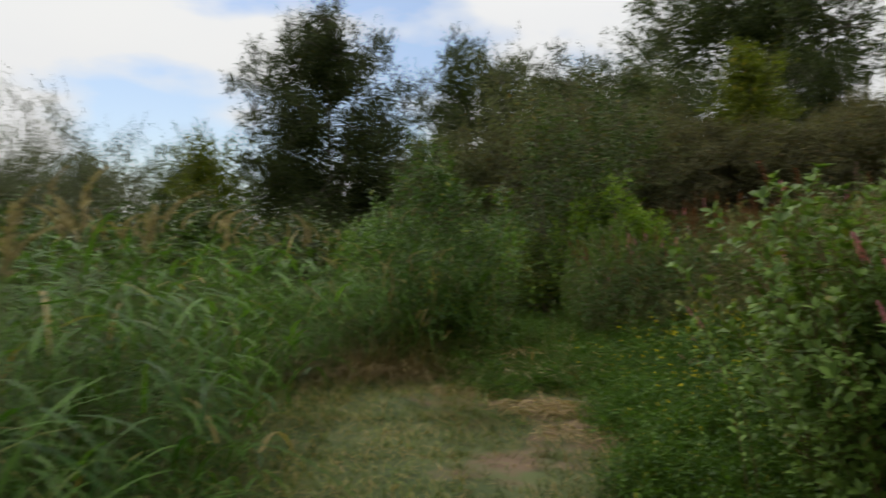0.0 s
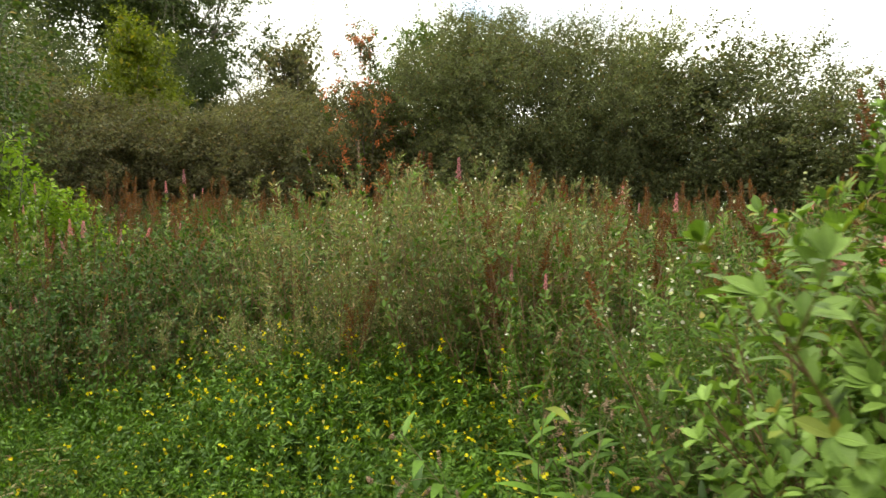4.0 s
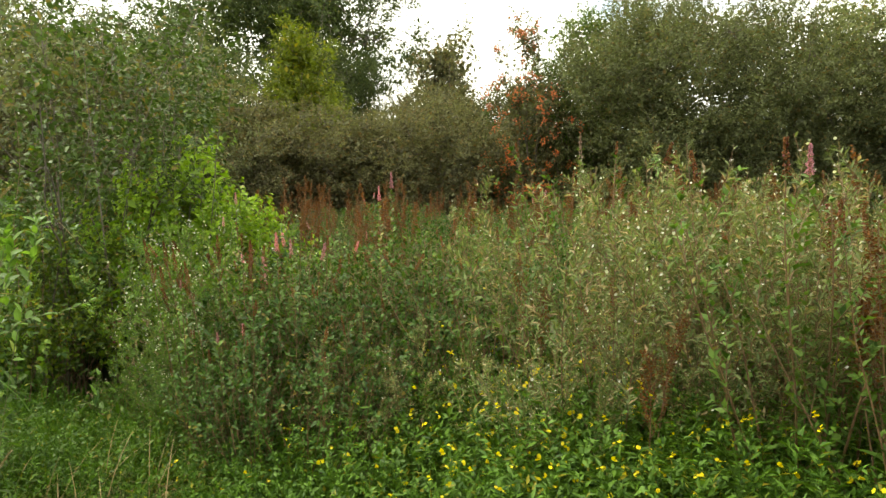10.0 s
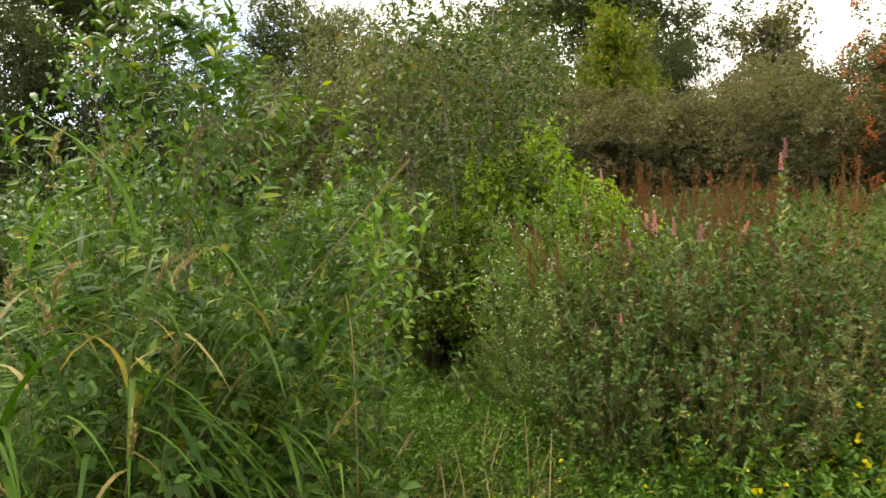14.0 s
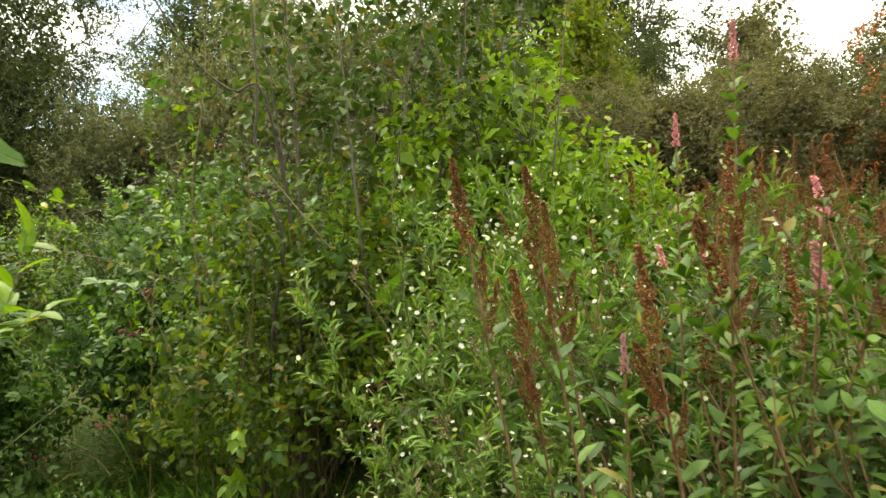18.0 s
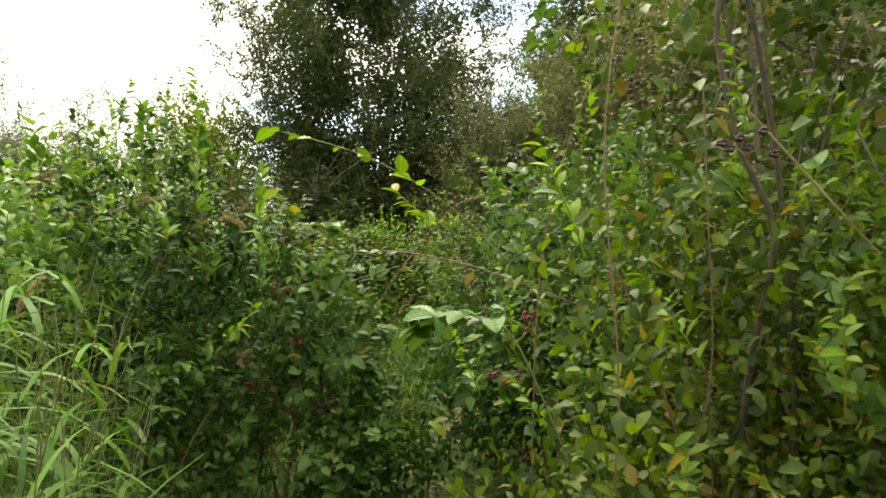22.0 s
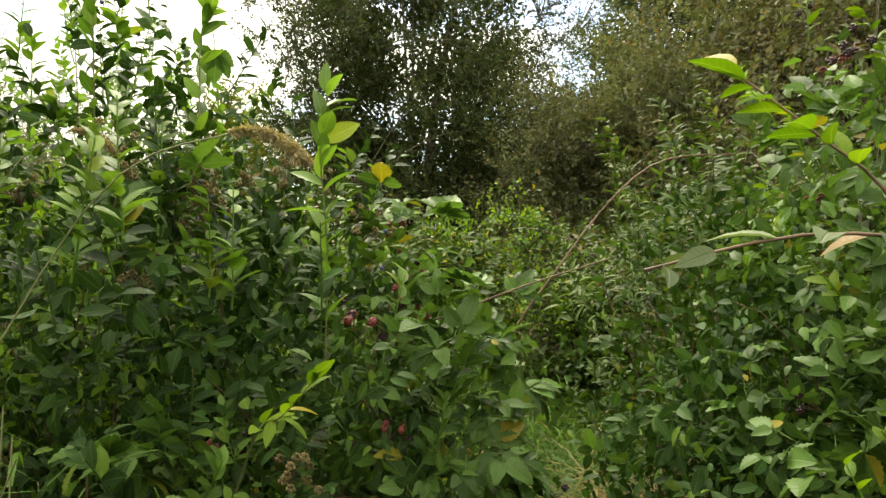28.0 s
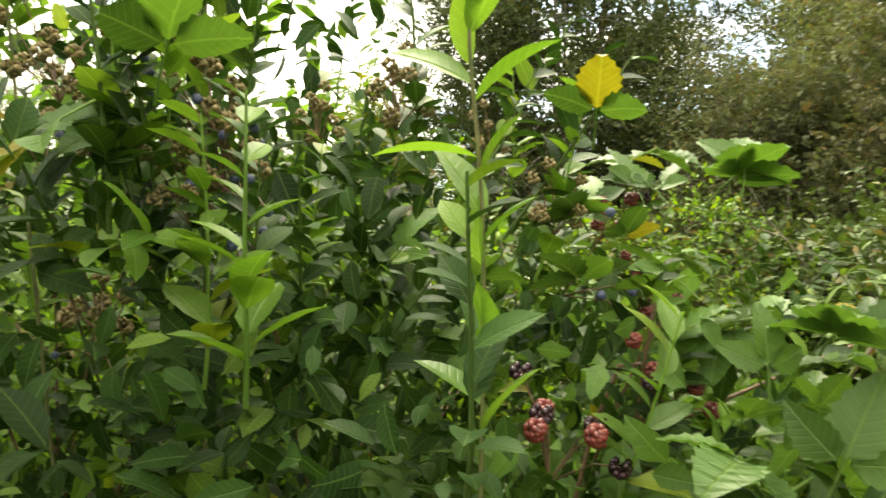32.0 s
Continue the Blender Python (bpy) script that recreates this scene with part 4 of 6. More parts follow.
    if berries:
        q = tw[rng.permutation(len(tw))[:berries], -1]
        b = Soup()
        for j in range(14):
            b.put(BALL, q + outward[:1] * 0 + rng.normal(0, 0.06, q.shape), UP + 0 * q + 0.01, rng.normal(0, 1, q.shape), 0.023)
        part("fruit", b.mesh("fruit", M_ORANGE), root, "orange-red rowan fruit", "stuff")
    return root


def grow_reed(rng, height, culms, spread, heads, group, label, mat=None, blade=0.42, drift=1.0, home=None):
    """Broad-bladed tall grass: upright culms with arching leaves all the way up."""
    root = thing("reed_grass_tussock", label, "grass", group)
    base = scatter_disc(rng, culms, spread)
    st = shoots(rng, base, np.concatenate((base[:, :2] / spread * 0.3 + rng.normal(0, 0.14, (culms, 2)) + np.array((0.1, -0.02)) * drift, np.ones((culms, 1))), 1), height * rng.uniform(0.5, 1.0, culms), 7, 0.25, 0.06)
    if home:
        st = st[off_line(st[:, -1, 0] + home[0], st[:, -1, 1] + home[1]) > 0.3]
    s = Soup(); s.tubes(st, 0.0028, 0.0014, 3)
    part("stemwork", s.mesh("stemwork", M_STEM), root, kind="stuff")
    p, t, f = along(rng, st, 8, 0.08, 1.0)
    way = around(rng, t, 0.5) + np.array((0.28, -0.05, 0.0)) * drift
    if home:
        clear = np.minimum(off_line(p[:, 0] + home[0], p[:, 1] + home[1]), off_line(p[:, 0] + way[:, 0] * blade + home[0], p[:, 1] + way[:, 1] * blade + home[1])) > 0.3
        p, way = p[clear], way[clear]
        root.matrix_basis = place(home[0], home[1])
    s = Soup(); s.put(REEDBLADE, p, way, np.cross(np.cross(way, UP) + 1e-4, way), blade * rng.uniform(0.5, 1.2, len(p)))
    part("leafage", s.mesh("leafage", mat or M_GRASS), root, kind="stuff")
    for q in st[np.argsort(-st[:, -1, 2])[:heads]]:
        n = 130
        top = q[-1] + (q[-1] - q[-2]) / np.linalg.norm(q[-1] - q[-2]) * np.linspace(0, 0.2, n)[:, None] + np.array((0.13, 0, -0.05)) * np.linspace(0, 1, n)[:, None] ** 2
        h = Soup(); h.put(THIN_LEAF, top, unit(q[-1] - q[-2]) + rng.normal(0, 0.35, (n, 3)), rng.normal(0, 1, (n, 3)), rng.uniform(0.022, 0.046, n) * (1.1 - np.linspace(0, 0.7, n)))
        part("seed_head", h.mesh("seed_head", M_TAN), root, "feathery tan seed head")
    return root


def herb_patch(rng, height, stems, spread):
    """Ankle-high ground cover of small leaves, one joined patch."""
    base = scatter_disc(rng, stems, spread)
    main = shoots(rng, base, np.concatenate((rng.normal(0, 0.55, (stems, 2)), np.ones((stems, 1))), 1), height * rng.uniform(0.5, 1.1, stems), 5, 0.25, 0.12)
    p, t, f = along(rng, main, 20, 0.05, 1.0)
    s = Soup()
    s.put(MID_LEAF, p, around(rng, t, 0.35), UP + rng.normal(0, 0.35, t.shape), rng.uniform(0.016, 0.04, len(p)))
    s.put(PODS, p, t, rng.normal(0, 1, t.shape), 0.06)
    return tagged(new("ground_herb", s.mesh("ground_herb", M_LOW)), "low leafy green herbs covering the ground", "herb", "ground herbs", "stuff")

# ---- far hedge and trees ----
R1 = np.random.default_rng(21)


def hedge_stand(mat, label, group, n=3, rx=2.2, height=5.0, clumps=220, leaf=0.07, twigs=12, leaves=13, **more):
    return Stand([grow_woody(R1, "hedge_shrub", label, "shrub", rx, height, clumps, 0.42, twigs, leaves, leaf, mat, group, lump=0.16, **more) for _ in range(n)])


GREY = hedge_stand(M_HEDGE, "tall grey-green hedge shrub at the meadow's edge", "hedge shrubs", 3)
BROWN = hedge_stand(M_BROWNHEDGE, "thin brownish hedge shrub at the meadow's edge", "hedge shrubs", 3, twigs=12, clumps=160)
GREEN = hedge_stand(M_GREENBUSH, "leafy green bush in the hedgerow", "hedge shrubs", 2)
DARK = Stand([grow_woody(R1, "dark_tree", "dark green broad-crowned tree behind the hedge", "tree", 4.3, 12.0, 330, 0.6, 17, 20, 0.085, M_DARKTREE, "trees behind the hedge", core=34000, lump=0.14, shell=0.55, trunk=0.7, trunk_r=0.2, flat=0.9) for _ in range(2)])
SPARSE = Stand([grow_woody(R1, "slender_tree", "slender thin-leaved young tree above the hedge", "tree", 1.6, 7.0, 60, 0.6, 6, 7, 0.10, M_HEDGE, "young trees", trunk=1.0, trunk_r=0.05, flat=0.5, core=500) for _ in range(2)])

SAPLING = Stand([grow_woody(R1, "sapling", "thin young sapling with sparse leaves", "tree", 0.6, 4.0, 34, 0.35, 5, 7, 0.07, M_DARKBUSH, "saplings", trunk=0.8, trunk_r=0.013, flat=0.5, core=0) for _ in range(2)])


def put_woody(stand, x, y, rx, height, base=(2.2, 5.0), turn=0.0, label=""):
    s, height = rx / base[0], max(height * 0.5, height - float(ground_height(x, y)))
    stand.sow(Matrix.LocRotScale((x, y, float(ground_height(x, y)) - 0.1), Euler((0, 0, turn)), Vector((s, s, height / base[1]))), label)


# big dome-shaped shrub and its shoulder
dome = grow_woody(R1, "dome_shrub", "huge dome-shaped grey-green shrub behind the meadow", "shrub", 4.7, 6.6, 460, 0.55, 20, 16, 0.07, M_HEDGE, "", core=60000, flat=0.9, lump=0.07, shell=0.62)
dome.matrix_basis = place(17.6, 14.6)
HEDGE_ROW = ((15.4, 13.8, 2.2, 5.2, GREY), (20.5, 9.4, 3.2, 7.4, GREY), (20.8, 6.8, 2.8, 6.0, GREY), (17.2, 17.4, 2.8, 8.6, GREEN), (20.2, 12.0, 3.0, 8.2, GREY), (11.2, 22.0, 2.2, 4.7, BROWN), (13.2, 20.6, 2.0, 5.0, BROWN), (15.4, 20.6, 2.2, 5.4, BROWN), (15.6, 18.8, 1.6, 5.8, GREEN),
                        (11.7, 18.5, 2.2, 4.7, BROWN), (10.6, 20.4, 2.4, 4.5, BROWN), (8.6, 21.6, 2.4, 4.8, BROWN), (6.6, 22.2, 2.4, 5.2, BROWN), (4.6, 20.8, 2.4, 5.0, BROWN),
                        (9.6, 23.2, 2.2, 4.6, BROWN), (5.4, 24.4, 2.6, 6.4, GREY), (2.6, 19.4, 2.2, 4.4, BROWN), (15.6, 18.0, 1.8, 4.2, BROWN),
                        (15.2, 3.4, 2.0, 2.2, GREEN), (17.4, 1.2, 2.4, 2.6, GREEN), (13.0, 0.4, 1.8, 1.7, GREEN), (22.0, 3.0, 2.4, 3.6, GREY),
                        (46.0, 3.5, 4.5, 8.0, GREY), (48.0, -3.0, 5.0, 7.0, GREEN), (44.0, 10.0, 5.0, 7.0, GREY), (52.0, -12.0, 6.0, 8.0, GREEN))
for x, y, rx, h, st in HEDGE_ROW:
    put_woody(st, x, y, rx, h * (1.2 if y > 16 and st is BROWN else 1.05), turn=x * 1.7)
put_woody(SPARSE, 31.3, 10.8, 2.6, 9.6, (1.6, 7.0), 0.4)
put_woody(SPARSE, 29.0, 12.6, 2.2, 9.0, (1.6, 7.0), 2.4)
for x, y, h in ((1.6, 20.2, 7.2), (3.2, 19.6, 6.8), (4.4, 21.0, 7.4), (5.6, 18.8, 6.2), (2.4, 18.0, 5.8), (6.8, 21.6, 7.2)):
    put_woody(SPARSE, x, y, 1.1, h, (1.6, 7.0), x * 2.3)
put_woody(BROWN, 13.0, 21.4, 1.7, 6.5, turn=0.9)
put_woody(GREY, 15.5, 19.4, 1.8, 6.6, turn=2.9)
rowan = grow_woody(R1, "rowan_tree", "young rowan tree with orange-red berry bunches", "tree", 1.15, 5.3, 85, 0.42, 10, 11, 0.085, M_BROWNHEDGE, "", trunk=0.4, trunk_r=0.05, flat=0.9, berries=150, core=700)
rowan.matrix_basis = place(14.0, 17.3, 0.0, 1.04)
rust = grow_woody(R1, "brown_leaved_tree", "small tree with thin brown-tinged leaves", "tree", 2.3, 9.6, 70, 0.7, 8, 9, 0.15, M_BROWNHEDGE, "", trunk=2.0, trunk_r=0.09, flat=0.5)
rust.matrix_basis = place(20.9, 29.0)
poplar = grow_woody(R1, "tall_poplar", "tall spreading dark poplar towering over the hedge", "tree", 8.6, 22.0, 360, 1.15, 14, 14, 0.19, M_DARKTREE, "", core=14000, trunk=5.0, trunk_r=0.42, flat=0.6, lump=0.35, shell=0.35)
poplar.matrix_basis = place(18.4, 40.0)
lime = grow_woody(R1, "lime_green_tree", "yellow-green young tree in the hedge", "tree", 1.7, 7.0, 120, 0.55, 11, 11, 0.11, M_LIMETREE, "", trunk=1.0, trunk_r=0.07, flat=0.5)
lime.matrix_basis = place(10.9, 24.4, 0.0, 0.94)
put_woody(DARK, 17.4, 32.0, 2.6, 10.6, (4.2, 12.0), 1.0)
put_woody(DARK, -3.95, 24.0, 3.3, 10.0, (4.2, 12.0), 0.0)
put_woody(DARK, 1.3, 28.4, 3.6, 9.8, (4.2, 12.0), 2.2)
put_woody(DARK, 9.5, 30.0, 3.4, 9.6, (4.2, 12.0), 5.0)
put_woody(DARK, 5.6, 31.0, 3.8, 10.0, (4.2, 12.0), 4.0)
silver = Stand([grow_woody(R1, "silver_willow", "grey-green willow bush with silvery narrow leaves", "shrub", 3.0, 5.2, 220, 0.7, 10, 14, 0.11, M_SILVER, "silver willows", core=900, piece=THIN_LEAF, lump=0.4) for _ in range(1)])
put_woody(silver, -11.9, 22.0, 2.5, 5.5, (3.0, 5.2))
put_woody(silver, -15.5, 21.0, 2.5, 5.8, (3.0, 5.2), 2.0)
yellowbush = grow_woody(R1, "yellow_green_bush", "yellowish-green bush beside the willow", "shrub", 1.6, 5.5, 130, 0.5, 10, 14, 0.075, M_LIMETREE, "")
yellowbush.matrix_basis = place(-8.3, 24.2)
brownbush = grow_woody(R1, "olive_brown_bush", "olive-brown bush before the dark trees", "shrub", 1.6, 4.9, 150, 0.42, 12, 12, 0.06, M_HEDGE, "")
brownbush.matrix_basis = place(-0.6, 21.5)
bracken = grow_woody(R1, "rusty_bush", "rust-brown bracken-like bush under the trees", "shrub", 1.4, 3.5, 60, 0.5, 9, 9, 0.10, M_RUST, "")
bracken.matrix_basis = place(2.6, 20.6)
for x, y, h, r in ((2.1, 11.2, 4.0, 0.55), (1.75, 11.7, 4.3, 0.6), (2.6, 10.9, 3.4, 0.45), (2.9, 12.4, 4.4, 0.7), (3.9, 15.4, 5.6, 1.0)):
    put_woody(SAPLING, x, y, r, h, (0.6, 4.0), x * 3)
for x, y, h in ((1.0, 21.4, 5.2), (3.0, 20.6, 5.2), (4.8, 19.4, 5.0), (6.6, 20.2, 5.4), (-18, 24, 5.0), (-13.4, 26, 5.4), (-10, 27, 5.4), (-6.4, 26.6, 5.0), (-15.6, 25, 5.0), (-3.2, 26.6, 4.2), (-1.4, 25.8, 5.0), (1.0, 24.6, 5.2), (-20, 18, 4.0), (3.4, 22.6, 5.0)):
    put_woody((BROWN, GREY)[int(x) % 2] if x > 0 else (GREEN, GREY)[int(x) % 2], x, y, 2.2, h, turn=x)
# behind the start and beyond the left, closing the place
for k in range(7):
    ang = radians(150 + 22 * k)
    put_woody((GREY, GREEN, BROWN)[k % 3], 13 * math.sin(ang) - 2.5, 5 + 13 * math.cos(ang), 3.4, 5.5, turn=k)

# ---- middle bushes ----
R2 = np.random.default_rng(33)
MIDBUSH = Stand([grow_woody(R2, "green_thicket", "dense green thicket of leafy bush", "bush", 1.1, 2.1, 110, 0.34, 9, 8, 0.065, M_DARKBUSH, "thicket bushes") for _ in range(2)])
for x, y, rx, h in ((2.6, 12.6, 1.2, 2.4), (1.3, 14.9, 1.0, 1.9), (2.3, 14.4, 1.2, 2.4), (-2.2, 15.2, 1.1, 1.7), (-2.6, 13.6, 1.4, 2.0), (-1.8, 17.5, 1.6, 1.9), (0.6, 18.0, 1.4, 2.0), (3.6, 12.2, 1.1, 1.9),
                    (-4.2, 11.0, 1.6, 2.2), (-3.4, 16.0, 1.6, 2.2), (-5.5, 13.5, 1.8, 2.5), (1.6, 16.6, 1.4, 2.2), (-6.6, 8.5, 1.8, 2.2)):
    put_woody(MIDBUSH, x, y, rx, h, (1.1, 2.1), x + y)
brightbush = grow_woody(R2, "bright_green_bush", "fresh bright green rounded bush", "bush", 0.85, 2.2, 120, 0.26, 11, 9, 0.06, M_FRESHBUSH, "")
brightbush.matrix_basis = place(2.75, 11.3)

# ---- near brambles and berried shrubs ----
PRIVET_TIP = [oval_spray(R2, M_PRIVET, 0.046, 13, OVAL, "shoot") for _ in range(2)]
SHOOT_TIP = [oval_spray(R2, M_SHOOT, 0.055, 14, OVAL, "shoot") for _ in range(2)]
BRIGHT_TIP = [oval_spray(R2, M_BRIGHT, 0.05, 12, OVAL, "shoot") for _ in range(2)]
LANCE_TIP = [oval_spray(R2, M_SAPLING, 0.085, 11, LANCE, "shoot") for _ in range(2)]
WILLOW_TIP = [oval_spray(R2, M_WILLOW, 0.06, 20, LANCE, "shoot") for _ in range(2)]
grow_bramble(R2, 0.72, 0.75, 1.56, 250, 9000, (M_YELLOWING, YELLOW_LEAVES + BRAMBLE_LEAVES[:2], M_DARKBUSH), (BRIGHT_TIP, 38), (("red", 7), ("black", 4)),
             "yellowing bramble bush heavy with blackberries", name="bramble_bush", home=(1.66, 11.34), face=(-0.6, -0.8, 0.2), undercut=0.1, lump=0.34, canes=22, low=0.04, leaf_size=0.8)
grow_bramble(R2, 0.75, 0.5, 2.6, 60, 2800, (M_DARKBUSH, BRAMBLE_LEAVES + YELLOW_LEAVES[:1]), None, (("black", 6),),
             "dark tangled bramble thicket climbing into young trees", name="bramble_bush", home=(1.95, 12.0), face=(-0.5, -0.9, 0.2), lump=0.4, canes=24)
grow_bramble(R2, 0.40, 0.34, 1.0, 100, 1400, (M_BRAMBLE, BRAMBLE_LEAVES), None, (),
             "low spreading bramble with broad dark leaves", name="bramble_bush", home=(-0.42, 11.45), face=(0.6, -0.6, 0.6), lump=0.15, canes=9)
grow_bramble(R2, 0.5, 0.7, 2.0, 160, 4500, (M_BRAMBLE, BRAMBLE_LEAVES), (BRIGHT_TIP, 14), (("red", 8), ("black", 4)),
             "tall bramble bush with ripening blackberries", name="bramble_bush", home=(1.2, 12.5), face=(-0.8, -0.6, 0.2), undercut=0.35)
# Extra low mass; its dark leaf colour carries the shade under the willow.
grow_bramble(R2, 0.50, 0.42, 1.22, 8, 5200, (M_PRIVET, BRAMBLE_LEAVES), None, (),
             "small-leaved undergrowth coloured dark for the shade beneath the willow shoots", name="low_thicket", home=(0.82, 12.6), face=(-0.5, -0.9, 0.1), lump=0.25, canes=10, low=0.03)
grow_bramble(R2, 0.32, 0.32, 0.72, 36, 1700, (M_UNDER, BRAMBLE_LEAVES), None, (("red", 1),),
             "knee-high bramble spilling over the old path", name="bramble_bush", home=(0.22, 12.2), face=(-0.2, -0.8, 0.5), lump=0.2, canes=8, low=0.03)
mound = grow_bramble(R2, 0.46, 0.50, 1.42, 300, 4600, (M_BRAMBLE, BRAMBLE_LEAVES), None, (("red", 4), ("black", 3)),
             "low bramble mound with red and black berries", name="bramble_bush", home=(-0.20, 12.32), face=(0.5, -0.8, 0.3), lump=0.15)
berried = grow_bramble(R2, 0.75, 0.75, 1.8, 18, 8500, (M_PRIVET, BRAMBLE_LEAVES), (PRIVET_TIP + SHOOT_TIP[:1], 190), (("spent", 10), ("blue", 10)),
             "dark berried shrub mixed with spent bramble clusters", name="berried_shrub", home=(-0.85, 12.15), face=(0.6, -0.8, 0.2), undercut=0.7)
grow_bramble(R2, 0.6, 0.5, 2.0, 30, 2600, (M_SHOOT, BRAMBLE_LEAVES), (SHOOT_TIP, 75), (),
             "leafy oval-leaved shrub rising behind the brambles", name="berried_shrub", home=(-1.3, 12.35), face=(0.6, -0.8, 0.4))
grow_bramble(R2, 0.5, 0.45, 1.7, 40, 2400, (M_SHOOT, BRAMBLE_LEAVES), (SHOOT_TIP, 70), (),
             "tall bramble bush beside the trodden line", name="bramble_bush", home=(-1.0, 11.2))
grow_bramble(R2, 1.0, 1.0, 1.7, 50, 4800, (M_BRIGHT, BRAMBLE_LEAVES, M_BRAMBLE), (BRIGHT_TIP, 40), (("spent", 3),),
             "wide green bramble thicket beside the path", name="bramble_bush", home=(-1.6, 13.2), face=(0.6, -0.8, 0.3))
grow_bramble(R2, 1.2, 1.0, 1.9, 30, 5200, (M_BRIGHT, BRAMBLE_LEAVES, M_BRAMBLE), (BRIGHT_TIP, 30), (),
             "low green bramble filling the path ahead", name="bramble_bush", home=(-0.9, 17.0))
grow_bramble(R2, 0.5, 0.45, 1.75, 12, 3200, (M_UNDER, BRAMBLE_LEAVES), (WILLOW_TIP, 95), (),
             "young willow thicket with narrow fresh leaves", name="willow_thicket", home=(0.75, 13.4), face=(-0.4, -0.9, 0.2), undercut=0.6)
grow_bramble(R2, 0.7, 0.6, 2.5, 60, 4200, (M_BRAMBLE, BRAMBLE_LEAVES), (LANCE_TIP, 150), (),
             "tangled clump of saplings and reeds", name="sapling_clump", home=(-0.25, 8.5), face=(0.4, -0.9, 0.2))
grow_bramble(R2, 0.32, 0.32, 1.75, 25, 700, (M_BRAMBLE, YELLOW_LEAVES), (LANCE_TIP, 60), (),
             "young lance-leaved sapling by the trodden line", name="sapling_clump", home=(0.8, 8.95), face=(-0.1, -0.9, 0.2), canes=9)

for kind, root, spots in (("spent", berried, ((-0.482, 11.877, 1.524), (-0.45, 11.827, 1.418), (-0.42, 11.84, 1.455), (-0.345, 12.039, 1.542), (-0.653, 11.82, 1.567), (-0.427, 11.996, 1.515), (-0.604, 11.849, 1.3), (-0.62, 11.838, 1.499))),
                          ("blue", berried, ((-0.543, 11.822, 1.56), (-0.411, 11.847, 1.478), (-0.401, 11.852, 1.445), (-0.404, 11.852, 1.374), (-0.559, 11.816, 1.279), (-0.533, 11.827, 1.525), (-0.62, 11.782, 1.478))),
                          ("spent", mound, ((-0.194, 12.177, 1.416), (-0.326, 12.275, 1.53))),
                          ("red", mound, ((-0.098, 12.228, 1.318), (-0.089, 12.234, 1.265), (-0.123, 11.956, 1.185), (-0.052, 12.084, 1.216), (-0.174, 12.3, 1.41)))):
    for spot in spots:
        hang_fruit(R2, root, kind, Vector(spot) - root.location, np.array((0.3, -0.5, 0.8)))

grow_bramble(R2, 0.34, 0.32, 0.95, 60, 1100, (M_SAPLING, BRAMBLE_LEAVES), (LANCE_TIP, 30), (), "low leafy sapling clump beside the path", name="sapling_clump", home=(0.42, 8.1), face=(0.2, -0.9, 0.3), canes=7)
grow_bramble(R2, 0.45, 0.36, 1.05, 70, 1500, (M_SAPLING, BRAMBLE_LEAVES), (LANCE_TIP, 36), (), "low leafy sapling clump beside the path", name="sapling_clump", home=(-0.1, 7.85), face=(0.2, -0.9, 0.3), canes=8)

# ---- start: spirea shrub and long grass ----
R3 = np.random.default_rng(44)
big = grow_spirea(R3, 1.8, 150, 1.0, 36, 0.062, 3, 16, "", "large leafy spirea shrub with pink and faded flower spikes", None, ROUND, 0.5, 17, 7)
big.matrix_basis = place(2.22, 2.72)
side_shrub = grow_spirea(R3, 1.35, 60, 0.7, 30, 0.06, 3, 7, "", "lower leafy spirea shrub with few pink spikes", None, ROUND, 0.55, 11, 7)
side_shrub.matrix_basis = place(2.15, 3.2)
SPIREA = Stand([grow_spirea(R3, 1.45, 18, 0.35, 30, 0.052, 0, 5, "spirea in the meadow", "upright leafy spirea with rusty faded flower spikes", M_MEADOWSPIREA, MID_LEAF) for _ in range(3)])
DARKSPIREA = Stand([grow_spirea(R3, 1.3, 30, 0.42, 22, 0.06, 0, 2, "spirea in the meadow", "dense dark green spirea with few faded spikes", M_DARKSPIREA, MID_LEAF) for _ in range(2)])
NEARSPIREA = Stand([grow_spirea(np.random.default_rng(5), 1.4, 16, 0.26, 44, 0.046, 1, 3, "spirea by the path", "leafy spirea beside the path with pink and rusty spikes", M_NEARSPIREA, None, 0.8, 8) for _ in range(2)])
PINKSPIREA = Stand([grow_spirea(R3, 1.4, 9, 0.22, 18, 0.065, 2, 2, "pink spirea in the meadow", "upright spirea topped with pink flower spikes", M_MEADOWSPIREA, MID_LEAF) for _ in range(2)])
for x, y, s in ((3.0, 9.1, 1.0), (2.45, 9.05, 0.8), (2.45, 8.6, 0.7), (2.6, 8.85, 1.0), (6.2, 16.3, 1.0), (7.5, 15.0, 1.0), (5.0, 4.2, 1.05), (5.6, 4.6, 1.0), (4.2, 10.6, 0.95), (8.8, 12.0, 1.0), (2.9, 3.9, 0.95)):
    (NEARSPIREA if x < 2.5 and y > 8 else PINKSPIREA).sow(place(x, y, x * 7 + y, s))
GRASS = Stand([grow_reed(R3, 1.5, 75, 0.42, 5, "long grass tussocks", "tall arching reed grass tussock with tan seed heads") for _ in range(3)])
